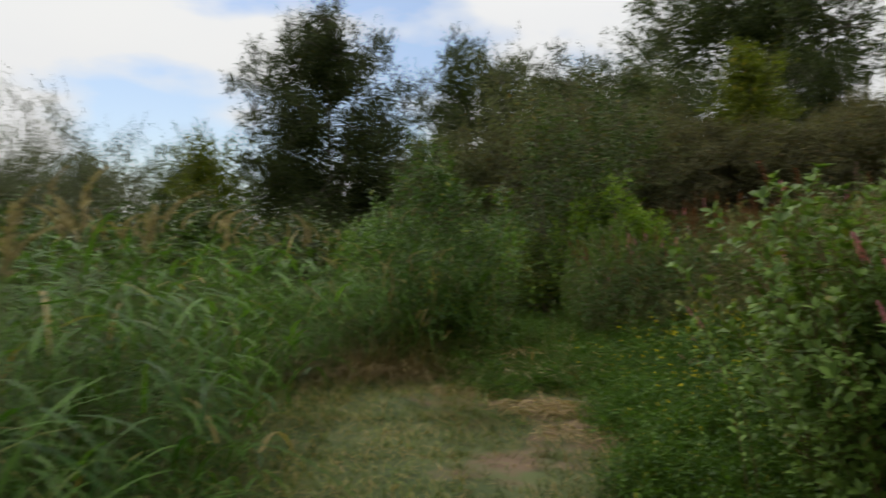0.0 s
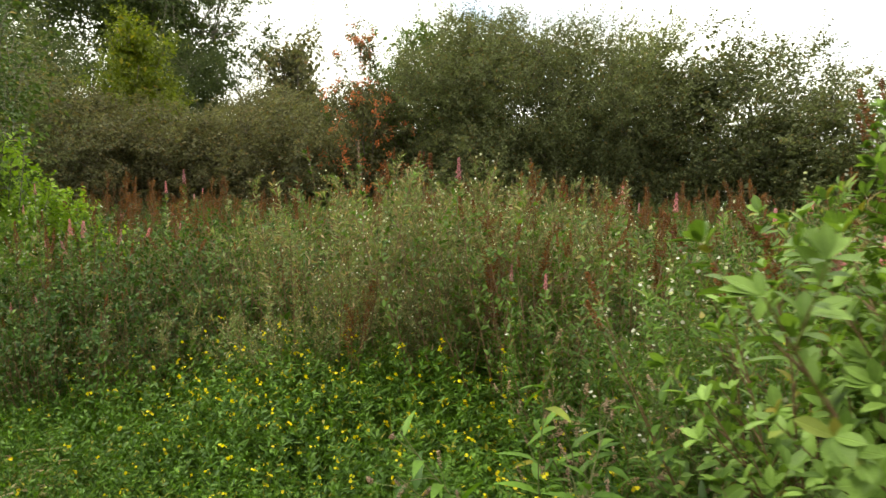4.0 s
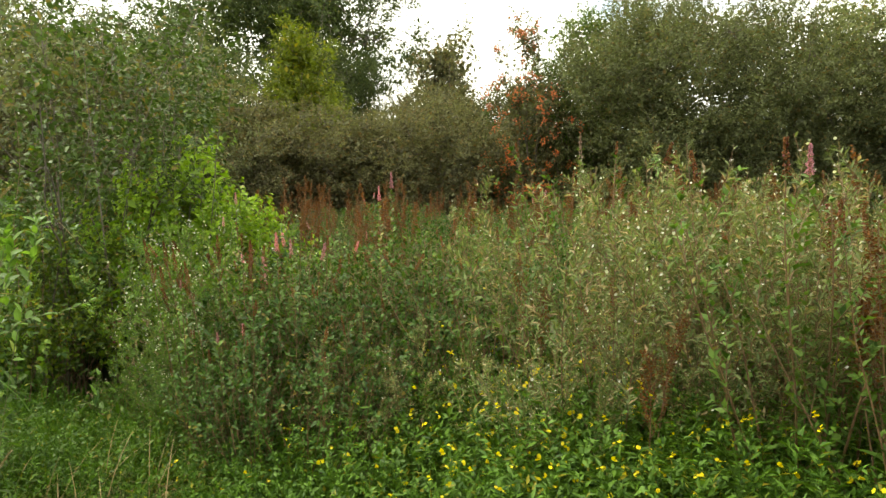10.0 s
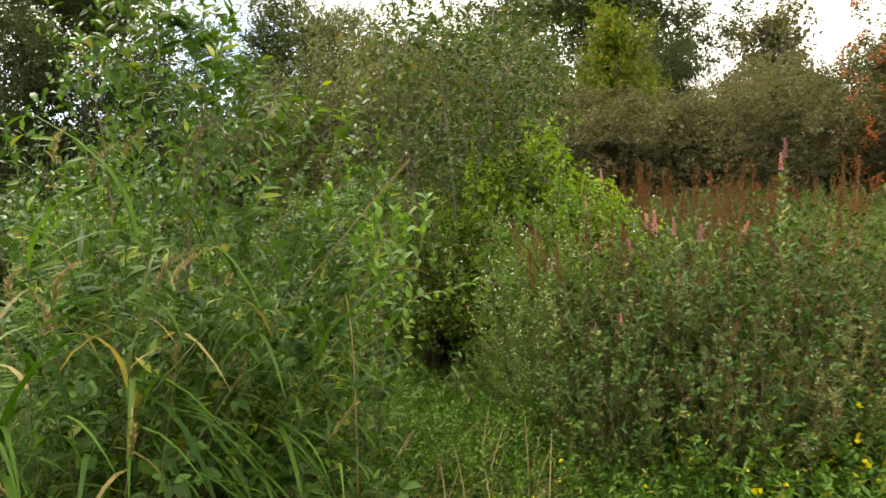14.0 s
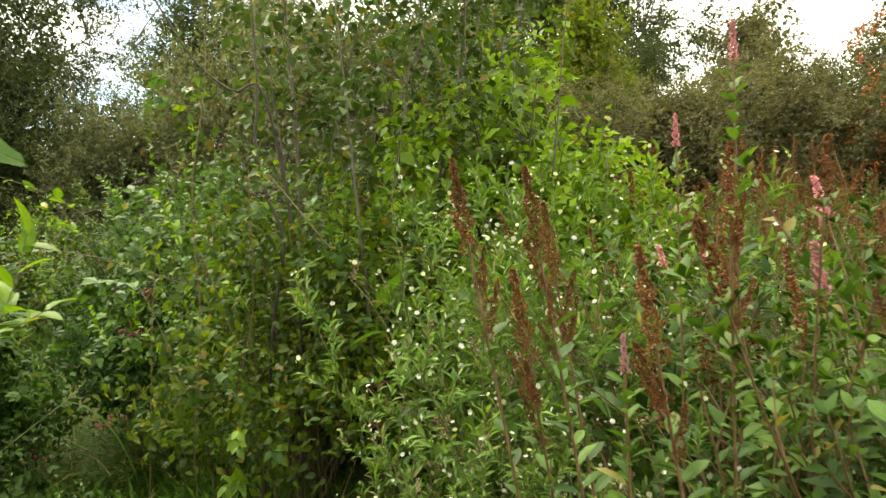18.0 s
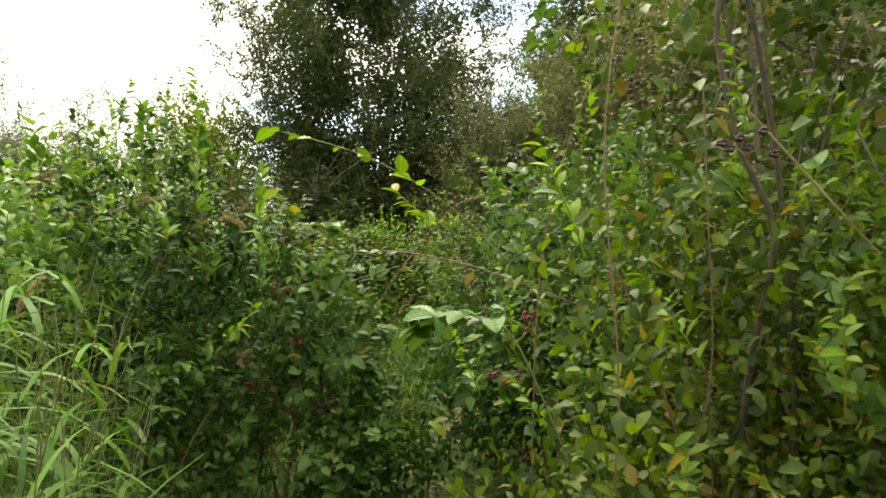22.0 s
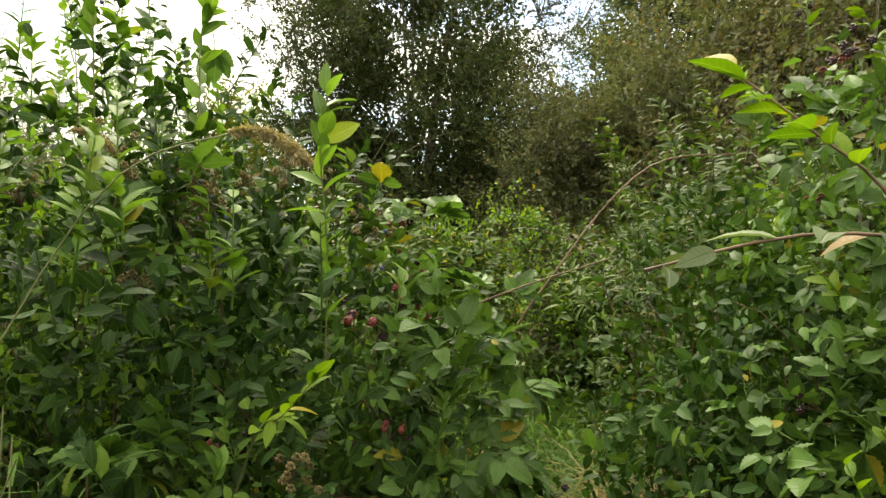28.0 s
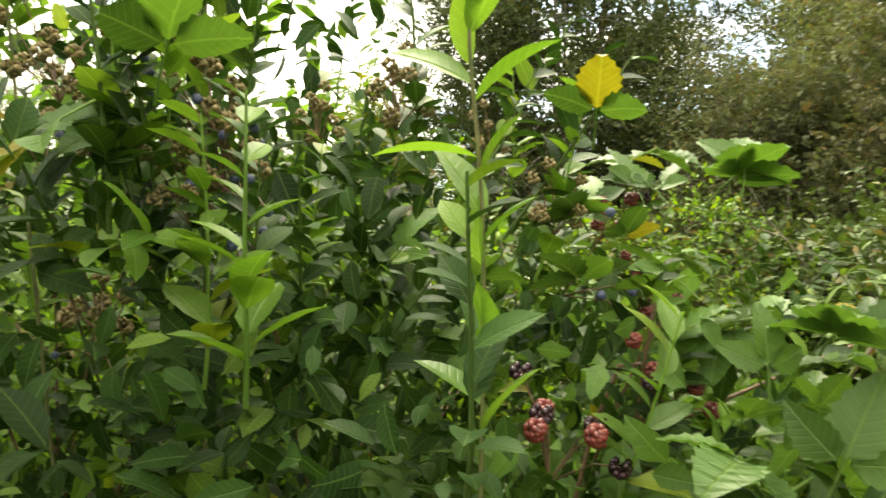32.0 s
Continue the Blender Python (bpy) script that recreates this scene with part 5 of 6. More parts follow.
for x, y, tall in ((0.05, 10.3, 1.45), (-0.08, 10.52, 1.4), (0.15, 10.05, 1.3), (-0.22, 10.7, 1.35), (0.3, 9.9, 1.1), (-0.25, 10.25, 1.5), (0.1, 10.6, 1.3), (0.02, 10.8, 1.3), (0.22, 10.4, 1.2), (-0.12, 10.9, 1.25), (0.3, 10.2, 1.0)):
    grow_reed(R3, tall, 55, 0.18, 0, "fresh grass by the brambles", "fresh bright green broad-bladed grass tuft", M_FRESHGRASS, 0.36, 0.2, (x, y))
STRAW = Stand([grow_grass(R3, 0.7, 190, 0.24, 3, "straw by the saplings", "tangle of dry tan straw and old grass", m, STRAWBLADE, "straw_tussock") for m in (M_STRAW, M_TURF)])
for x, y, s in ((-0.38, 7.45, 1.35), (-0.1, 7.6, 1.3), (-0.65, 7.25, 1.4), (0.15, 7.75, 1.2), (-0.95, 7.1, 1.45), (-0.7, 7.8, 1.5), (-0.25, 7.1, 1.0), (0.4, 7.75, 0.9)):
    STRAW.sow(place(x, y, x * 3, s))
for x, y, s in ((-1.25, 2.1, 1.0), (-1.9, 2.7, 1.1), (-1.35, 3.1, 1.0), (-2.4, 3.6, 1.1), (-1.6, 4.0, 1.0), (-2.7, 2.2, 1.1), (-2.0, 5.0, 1.05), (-3.0, 4.8, 1.1), (-2.4, 6.2, 1.1), (-1.5, 1.2, 0.95),
                (-3.5, 6.4, 1.1), (-1.7, 7.0, 1.0), (-2.8, 7.6, 1.1), (-4.2, 5.4, 1.2), (-1.2, 9.6, 0.9), (-1.0, 10.7, 0.85), (-1.2, 8.2, 1.0), (-0.95, 7.4, 0.8), (-0.35, 7.75, 0.85), (-0.5, 8.2, 1.2), (-0.35, 14.2, 0.5), (-0.6, 15.0, 0.6), (-0.75, 16.0, 0.6)):
    GRASS.sow(place(x, y, x * 5 + y, s))
for x, y, s in ((2.5, 3.75, 0.95), (2.9, 3.2, 1.1), (3.45, 5.35, 1.0), (3.75, 5.0, 0.9), (3.3, 5.0, 0.8), (3.9, 5.6, 1.05), (4.3, 5.0, 1.0), (2.45, 9.25, 0.9), (2.6, 8.75, 0.95), (2.7, 9.6, 1.0), (2.9, 9.0, 1.05), (5.2, 8.4, 1.3), (3.5, 5.85, 1.15)):
    (NEARSPIREA if x < 2.5 and y > 8 else SPIREA).sow(place(x, y, x * 7 + y, s))
for x, y, s in ((1.98, 8.4, 0.6), (2.02, 8.06, 0.66), (2.2, 7.85, 0.7), (2.05, 8.75, 0.66), (2.1, 8.45, 0.78), (2.4, 7.75, 0.72), (2.65, 8.05, 0.8), (2.35, 8.3, 0.85), (2.7, 8.6, 0.95), (3.0, 8.3, 0.9), (3.2, 8.9, 1.0), (2.6, 9.4, 1.0), (3.5, 8.4, 1.0), (3.3, 7.9, 0.85), (4.0, 9.0, 1.0), (3.7, 7.6, 0.8), (2.9, 7.9, 0.7), (4.4, 8.4, 0.9), (2.45, 8.9, 0.9)):
    DARKSPIREA.sow(place(x, y, x * 7 + y, s))

# ---- meadow ----
R4 = np.random.default_rng(55)
DOCK = Stand([grow_dock(R4, 1.35, "docks in the meadow") for _ in range(4)])
PALE = Stand([grow_willowherb(R4, 1.5, 7, 0.3, M_PALE, 63, "willowherb in the meadow", "pale seeding willowherb flecked with white flowers", 0.040, thick=1.7, bloom=0.8) for _ in range(3)])
WEED = Stand([grow_willowherb(R4, 1.15, 8, 0.28, M_WEED, 32, "green weeds in the meadow", "bushy green weed with a few white flowers", 0.046, "meadow_weed", 1.0, 0, thick=1.3) for _ in range(3)])
WHITEWEED = Stand([grow_willowherb(R4, 1.6, 7, 0.2, M_WHITEWEED, 63, "white-flowered weeds by the path", "green willowherb sprinkled with white flowers", 0.046, "white_flowered_weed", 1.0, 3, SLIM_LEAF, M_STEM, 1.7) for _ in range(2)])
TREFOIL = Stand([grow_trefoil(R4, 0.55, 46, 0.28, 1, "yellow wildflowers") for _ in range(3)])
LOWHERB = Stand([herb_patch(R4, 0.38, 46, 0.28) for _ in range(3)])
PERSI = Stand([grow_persicaria(R4, "pale persicaria") for _ in range(2)])


def jitter(stand, cx, cy, r, n, lo, hi, ok=lambda x, y: True):
    for _ in range(n):
        x, y, _z = scatter_disc(R4, 1, r)[0] + np.array((cx, cy, 0))
        if ok(x, y):
            stand.sow(place(float(x), float(y), float(R4.uniform(0, 6.28)), float(R4.uniform(lo, hi))))


jitter(PALE, 4.3, 6.6, 1.1, 30, 0.95, 1.25)
jitter(PALE, 3.3, 6.6, 0.6, 9, 0.6, 0.85)
jitter(PALE, 2.6, 7.4, 0.4, 4, 0.5, 0.7)
jitter(WEED, 3.3, 4.3, 0.6, 10, 0.65, 0.9)
for x, y, s in ((2.12, 10.05, 1.0), (2.3, 10.25, 1.08), (2.35, 9.95, 1.05), (2.08, 9.7, 0.9), (2.4, 9.7, 0.98), (2.6, 10.2, 1.1), (1.9, 9.5, 0.66), (2.2, 9.45, 0.84), (1.85, 9.2, 0.52), (2.02, 9.25, 0.66), (2.2, 9.1, 0.7), (2.5, 4.05, 0.95), (2.75, 3.85, 1.0), (2.95, 4.1, 0.9)):
    WHITEWEED.sow(place(x, y, x * 5, s))
for x, y, s in ((2.0, 9.6, 0.85), (2.25, 9.65, 1.1), (2.5, 9.55, 1.2), (1.86, 9.85, 0.7), (2.35, 9.9, 1.35)):
    PERSI.sow(place(x, y, x * 5, s))
for x, y, s in ((1.78, 9.75, 0.5), (1.9, 10.0, 0.55), (1.72, 10.05, 0.5), (1.85, 9.4, 0.5), (0.66, 9.45, 0.5), (0.42, 10.0, 0.55), (0.5, 9.75, 0.55), (0.32, 10.1, 0.55), (1.95, 9.0, 0.55), (0.5, 9.3, 0.55), (0.88, 8.9, 0.42)):
    WEED.sow(place(x, y, x * 11, s))
jitter(PERSI, 2.35, 4.35, 0.3, 4, 0.9, 1.1)
for k in range(130):
    y = float(R4.uniform(3.4, 8.0)); x = float(R4.uniform(1.6, 4.0))
    TREFOIL.sow(place(x, y, k, float(R4.uniform(0.75, 1.0)) * (0.7 + 0.25 * (x - 1.0)), 1.0))
for k in range(230):
    y = float(R4.uniform(2.8, 9.6)); x = float(R4.uniform(0.2, 2.2))
    d = float(off_line(x, y))
    if y < 6 and d < 0.75 or math.hypot(x - 0.95, y - 5.9) < 0.62:
        continue
    LOWHERB.sow(place(x, y, k, float(R4.uniform(0.7, 0.95)) * min(1.25, (0.4 if y < 6 else 0.85) + 0.8 * d)))
for k in range(22):
    TREFOIL.sow(place(float(R4.uniform(2.3, 3.2)), float(R4.uniform(5.9, 7.6)), k, float(R4.uniform(1.0, 1.25))))
for k in range(85):
    y = float(R4.uniform(8.4, 11.3)); x = float(np.interp(y, LINE[:, 1], LINE[:, 0]) + R4.uniform(-0.7, 0.7))
    LOWHERB.sow(place(x, y, k, float(R4.uniform(0.85, 1.1)) + 0.4 * max(0.0, float(off_line(x, y)) - 0.3)))
for x, y, s in ((1.2, 10.4, 1.0), (1.45, 10.3, 1.1), (1.6, 10.2, 1.0), (1.35, 10.1, 1.0), (1.7, 10.0, 1.1), (1.5, 9.95, 0.9), (0.3, 12.7, 0.8)):
    LOWHERB.sow(place(x, y, x * 7, s))
# the open meadow up to the hedge
count = 0
while count < 545:
    b, d = radians(R4.uniform(12, 114)), 2.2 + 14.5 * math.sqrt(R4.uniform(0.01, 1))
    x, y = 0.9 + d * math.sin(b), 4.4 + d * math.cos(b)
    if x < 3.0 or (y > 10 and x < 3.6) or 0.8 * x + y > 27 or x > 15:
        continue
    count += 1
    pick = R4.uniform(0, 1) + 0.7 * noise.noise((x * 0.5, y * 0.5, 5.0)) - (0.0 if d > 4.5 else 0.25)
    stand, lo, hi = (DOCK, 0.8, 1.12) if pick > 0.58 else (DARKSPIREA, 0.75, 1.0) if pick > 0.3 else (WEED, 0.75, 1.1) if pick > 0.08 else (PALE, 0.65, 0.9) if pick > -0.08 else (SPIREA, 0.75, 1.0)
    stand.sow(place(x, y, float(R4.uniform(0, 6.28)), float(R4.uniform(lo, hi)) * (1.15 if stand is DOCK and d > 6 else 1.0)))
MEADOWGRASS = Stand([grow_reed(R4, 1.2, 60, 0.4, 3, "meadow grass", "bright green tall meadow grass among the docks", M_FRESHGRASS, 0.34, 0.3) for _ in range(2)])
for k in range(34):
    x = float(R4.uniform(3.9, 9.0))
    MEADOWGRASS.sow(place(x, float(R4.uniform(1.4, 3.4)) + 0.12 * x, k, float(R4.uniform(0.8, 1.1))))
for x, y, s in ((2.45, 9.3, 1.0), (3.4, 5.4, 1.05), (3.6, 5.7, 1.0), (3.0, 6.3, 0.8), (4.6, 4.9, 0.95), (5.0, 5.2, 1.0),
                (3.66, 5.83, 1.04), (3.82, 5.48, 1.02), (4.40, 4.66, 0.94), (4.82, 4.23, 0.96), (4.72, 3.96, 0.88), (3.30, 7.14, 0.95), (4.86, 6.09, 1.27), (3.54, 6.85, 0.84)):
    DOCK.sow(place(x, y, x * 9, s))

# ---- turf on the trodden line ----
R5 = np.random.default_rng(66)


BARE = ((0.2, 6.3, 0.4), (1.0, 5.0, 0.5), (0.9, 5.9, 0.55), (0.35, 4.3, 0.35))


def turf_tile(rng, blades, height, mat, at=None):
    """Short grass on one square metre; where the plan's bare spots lie, most blades are missing."""
    s = Soup()
    p = np.concatenate((rng.uniform(-0.55, 0.55, (blades, 2)), np.zeros((blades, 1))), 1)
    if at:
        bare = np.zeros(blades)
        for x, y, r in BARE:
            wave = np.array([noise.noise((a * 5, b * 5, 3.0)) for a, b in p[:, :2] + at])
            bare = np.maximum(bare, np.clip(1.2 - np.hypot(p[:, 0] + at[0] - x, p[:, 1] + at[1] - y) / r + wave * 1.4, 0, 0.85))
        p = p[rng.uniform(0, 1, blades) > bare]
    n = len(p)
    way = np.concatenate((rng.normal(0, 0.7, (n, 2)), np.ones((n, 1))), 1)
    s.put(STIFF, p, way, np.cross(np.cross(way, UP) + 1e-4, way), height * rng.uniform(0.4, 1.2, n))
    return tagged(new("turf_patch", s.mesh("turf_patch", mat)), "short trodden grass mixed with dry blades", "grass", "turf on the path", "stuff")


TURF = Stand([turf_tile(R5, 1700, 0.13, M_TURF) for _ in range(3)])
LUSH = Stand([turf_tile(R5, 1500, 0.2, M_GRASS) for _ in range(2)])
for i in range(-1, 3):
    for j in range(-1, 20):
        x, y = i * 1.0 - 0.4, j * 1.0
        if i in (0, 1) and j in (4, 5, 6, 7) or (i == 2 and j in (5, 6)):
            turf_tile(R5, 1700, 0.11, M_TURF, (x, y)).matrix_basis = place(x, y)
        else:
            (TURF if j < 10 else LUSH).sow(place(x, y, (i + j) % 4 * math.pi / 2))


# ---- single stalks, canes and litter beside the trodden line ----
R6 = np.random.default_rng(77)


def bow(*pts, n=12):
    """A smooth curve through a few plan points."""
    p = np.array(pts, float)
    k = np.linspace(0, len(p) - 1, n)
    out = []
    for t in k:
        i = min(int(t), len(p) - 2)
        a, b1, c1, d1 = p[max(i - 1, 0)], p[i], p[i + 1], p[min(i + 2, len(p) - 1)]
        u = t - i
        out.append(0.5 * (2 * b1 + (c1 - a) * u + (2 * a - 5 * b1 + 4 * c1 - d1) * u * u + (3 * b1 - a - 3 * c1 + d1) * u ** 3))
    return np.array(out)


def stalk(name, label, pts, r0, r1, mat, head=0.0, head_label="fuzzy tan seed head", blades=0):
    """One stalk standing on the ground; head: how much of its end is a fuzzy seed head."""
    root = thing(name, label, "plant stalk")
    foot = Vector(pts[0]); root.location = foot
    c = bow(*pts, n=22) - np.array(pts[0])
    s = Soup(); s.tubes(c[None], r0, r1, 5)
    part("stalk", s.mesh("stalk", mat), root)
    if head:
        p, t, f = along(R6, c[None], 1800, 1 - head, 1.0)
        thick = np.sin(np.clip((f - 1 + head) / head, 0.04, 1) * math.pi * 0.93) ** 0.6
        q = p + R6.normal(0, 0.0026, p.shape) * thick[:, None]
        h = Soup(); h.put(THIN_LEAF, q, t * 0.8 + R6.normal(0, 0.55, q.shape), R6.normal(0, 1, q.shape), R6.uniform(0.005, 0.009, len(q)))
        part("seed_head", h.mesh("seed_head", M_TAN), root, head_label)
    for k in range(blades):
        p, t, f = along(R6, c[None], 1, 0.25 + 0.5 * k / max(blades, 1), 0.3 + 0.5 * k / max(blades, 1))
        h = Soup(); w = around(R6, t, 0.4); h.put(REEDBLADE, p, w, np.cross(np.cross(w, UP) + 1e-4, w), np.array((0.22,)))
        part("leaf", h.mesh("leaf", M_SHOOT), root, "long green blade")
    return root


stalk("grass_stalk", "arching grass stalk with a fuzzy tan seed head", [(-0.42, 10.9, 0.0), (-0.22, 10.98, 0.9), (-0.03, 11.06, 1.37), (0.115, 11.10, 1.465), (0.18, 11.12, 1.44)], 0.0011, 0.0007, M_STEM, 0.25, blades=1)
stalk("grass_stalk", "grass stalk bowed over with a tan seed head", [(-0.75, 11.2, 0.0), (-0.66, 11.35, 1.0), (-0.56, 11.45, 1.45), (-0.45, 11.5, 1.565), (-0.38, 11.52, 1.53)], 0.0011, 0.0007, M_STEM, 0.25, blades=1)
stalk("dry_reed", "upright dry broken reed stem", [(0.6, 7.84, 0.0), (0.60, 7.85, 0.5), (0.585, 7.86, 0.95), (0.56, 7.87, 1.15)], 0.006, 0.003, M_STRAW)
stalk("dry_reed", "dry reed leaning out over the path edge", [(0.0, 8.0, 0.0), (0.06, 7.98, 0.5), (0.14, 7.96, 0.82), (0.5, 7.97, 1.3), (0.84, 7.98, 1.70)], 0.005, 0.002, M_STRAW, 0.16, blades=2)
stalk("dry_reed", "dry reed bent among the saplings", [(-0.2, 7.8, 0.0), (-0.22, 7.82, 0.6), (-0.3, 7.8, 1.15)], 0.005, 0.002, M_STRAW)
stalk("dry_reed", "dry broken reed beside the path", [(0.3, 7.9, 0.0), (0.36, 7.9, 0.4), (0.42, 7.92, 0.75)], 0.004, 0.002, M_STRAW)
stalk("vine_stem", "twisting bare reddish vine stem", [(1.26, 10.72, 0.0), (1.22, 10.70, 0.6), (1.24, 10.69, 1.1), (1.21, 10.70, 1.6), (1.26, 10.74, 2.1), (1.22, 10.78, 2.6)], 0.0024, 0.0015, M_CANE)
stalk("dead_stick", "pale dead stick caught in the brambles", [(2.93, 10.94, 0.0), (2.3, 10.93, 0.75), (1.733, 10.926, 1.433), (1.52, 10.92, 1.69)], 0.0045, 0.0025, M_TAN)
stalk("bramble_cane", "long thin bramble cane arching across the gap", [(-0.1, 12.6, 0.0), (0.05, 12.6, 0.95), (0.25, 12.64, 1.33), (0.5, 12.7, 1.62), (0.75, 12.75, 1.66)], 0.004, 0.002, M_CANE)


stalk("dead_branch", "dark bare branch leaning over the brambles", [(1.5, 11.2, 0.0), (1.54, 11.05, 1.0), (1.58, 10.93, 1.395), (1.505, 10.92, 1.604), (1.457, 10.918, 1.851), (1.466, 10.916, 2.061), (1.43, 10.95, 2.6)], 0.009, 0.005, M_DEADWOOD)
stalk("dead_branch", "dark bare branch leaning over the brambles", [(1.7, 11.3, 0.0), (1.66, 11.1, 1.2), (1.504, 10.93, 2.023), (1.371, 10.915, 2.041), (1.256, 10.913, 2.117), (1.161, 10.911, 2.231), (1.0, 10.9, 2.5)], 0.008, 0.004, M_DEADWOOD)
stalk("dead_branch", "dark bare branch rising behind the white flowers", [(2.3, 11.3, 0.0), (2.3, 11.1, 1.3), (2.313, 10.928, 1.834), (2.379, 10.926, 2.025), (2.398, 10.924, 2.234), (2.42, 10.9, 2.6)], 0.009, 0.005, M_DEADWOOD)
stalk("dead_branch", "dark bare branch rising behind the white flowers", [(2.2, 11.3, 0.0), (2.25, 11.1, 1.3), (2.379, 10.928, 1.854), (2.551, 10.929, 1.93), (2.664, 10.929, 2.064), (2.778, 10.929, 2.197)], 0.008, 0.004, M_DEADWOOD)
stalk("bramble_cane", "reddish upright bramble cane", [(1.04, 10.93, 0.0), (1.046, 10.926, 0.766), (1.058, 10.92, 1.241), (1.096, 10.918, 1.508), (1.181, 10.916, 1.775)], 0.0024, 0.0015, M_CANE)
stalk("bramble_cane", "reddish upright bramble cane", [(1.33, 10.94, 0.0), (1.374, 10.931, 0.652), (1.411, 10.928, 0.9), (1.449, 10.926, 1.128), (1.438, 10.92, 1.471), (1.428, 10.919, 1.737)], 0.0024, 0.0015, M_CANE)
stalk("bramble_cane", "reddish cane reaching over the red berries", [(-0.3, 12.1, 0.4), (-0.121, 12.104, 1.20), (-0.045, 12.145, 1.19), (0.006, 12.228, 1.205), (0.168, 12.369, 1.272), (0.4, 12.5, 1.35)], 0.003, 0.002, M_CANE)


def plume(tip, foot, n):
    """A leaning stem that carries several rust-brown plumes."""
    root = thing("faded_spirea_stalk", "leaning spirea stem with thick rust-brown faded plumes", "plant stalk", "faded plumes by the path")
    root.location = Vector(foot)
    mid = [foot[0] * 0.4 + tip[0] * 0.6, foot[1] * 0.4 + tip[1] * 0.6, tip[2] * 0.6]
    c = bow((0, 0, 0), np.array(mid) - foot, np.array(tip) - foot, n=14)
    s = Soup(); s.tubes(c[None], 0.004, 0.002, 5)
    part("stalk", s.mesh("stalk", M_REDSTEM), root)
    p, t, f = along(R6, c[None], n, 0.78, 0.99)
    for k in range(n):
        ob = part("flower_spike", FINE_PLUMES[k % 2], root)
        way = t[k] if k == n - 1 else around(R6, t[k:k + 1], 0.72)[0]
        set_on(ob, p[k], way, 1.15 if k == n - 1 else float(R6.uniform(0.5, 0.8)))
    p, t, f = along(R6, c[None], 40, 0.15, 0.85)
    lv = Soup(); lv.put(ROUND, p, around(R6, t, 0.4), t + UP * 0.6 + R6.normal(0, 0.3, t.shape), 0.05 * R6.uniform(0.7, 1.1, len(p)))
    part("foliage", lv.mesh("foliage", M_NEARSPIREA), root, kind="stuff")


for tip, foot in (((1.66, 8.86, 1.36), (1.92, 8.8, 0.0)), ((1.76, 8.82, 1.34), (1.98, 8.75, 0.0)), ((1.75, 8.84, 1.18), (2.0, 8.9, 0.0)), ((1.86, 8.96, 1.30), (2.1, 8.95, 0.0)), ((1.82, 8.62, 1.22), (2.05, 8.6, 0.0)), ((2.05, 8.75, 1.4), (2.15, 8.85, 0.0)), ((2.2, 8.6, 1.36), (2.3, 8.7, 0.0))):
    plume(np.array(tip), np.array(foot), 4)


def pink_stalk(tip, length, mesh, mat, drop=(0.06, 0.05)):
    """A leafy spirea stem that ends in one flower spike at the given place."""
    x, y, z = tip
    root = thing("spirea_stalk", "leafy spirea stem topped by a single flower spike", "plant stalk", "single spirea stalks")
    root.location = (x + drop[0], y + drop[1], float(ground_height(x, y)))
    c = bow((0, 0, 0), (-drop[0] * 0.4, -drop[1] * 0.4, (z - root.location.z) * 0.6), Vector((x, y, z - length)) - root.location, n=12)
    s = Soup(); s.tubes(c[None], 0.004, 0.002, 5)
    part("stalk", s.mesh("stalk", M_REDSTEM), root)
    ob = part("flower_spike", mesh, root)
    set_on(ob, c[-1], c[-1] - c[-2], length / 0.12)
    p, t, f = along(R6, c[None], 60, 0.25, 0.98)
    lv = Soup(); lv.put(ROUND, p, around(R6, t, 0.45), t + UP * 0.6 + R6.normal(0, 0.3, t.shape), 0.06 * R6.uniform(0.6, 1.1, len(p)) * (1.2 - 0.5 * f))
    part("foliage", lv.mesh("foliage", mat), root, kind="stuff")


for tip, size in (((3.409, 5.756, 1.86), 0.13), ((3.0, 5.11, 1.24), 0.08), ((3.04, 4.94, 1.20), 0.08), ((4.61, 5.25, 1.74), 0.13), ((4.67, 4.90, 1.68), 0.13), ((4.63, 5.14, 1.62), 0.07), ((2.33, 8.31, 1.48), 0.10), ((2.9, 8.2, 1.82), 0.09),
                  ((3.29, 8.61, 1.97), 0.12), ((1.85, 8.25, 0.96), 0.06), ((2.27, 8.99, 1.80), 0.08), ((2.3, 8.44, 1.52), 0.12), ((2.02, 8.3, 0.99), 0.07), ((1.775, 8.62, 1.24), 0.05), ((2.24, 9.13, 1.64), 0.07)):
    pink_stalk(tip, size, FINE_PINK, M_MEADOWSPIREA)
for tip, size in (((1.62, 3.22, 1.70), 0.10), ((1.66, 2.68, 1.46), 0.14), ((1.75, 2.5, 1.60), 0.10), ((1.78, 2.38, 1.62), 0.12), ((1.22, 3.2, 1.07), 0.07), ((1.19, 3.26, 1.11), 0.06), ((1.58, 2.38, 1.36), 0.11), ((1.5, 2.3, 1.22), 0.09)):
    pink_stalk(tip, size, FINE_PINK, M_SPIREA, (0.35, 0.12))
pink_stalk((4.986, 8.242, 2.38), 0.22, PALE_PINK, M_PALE)


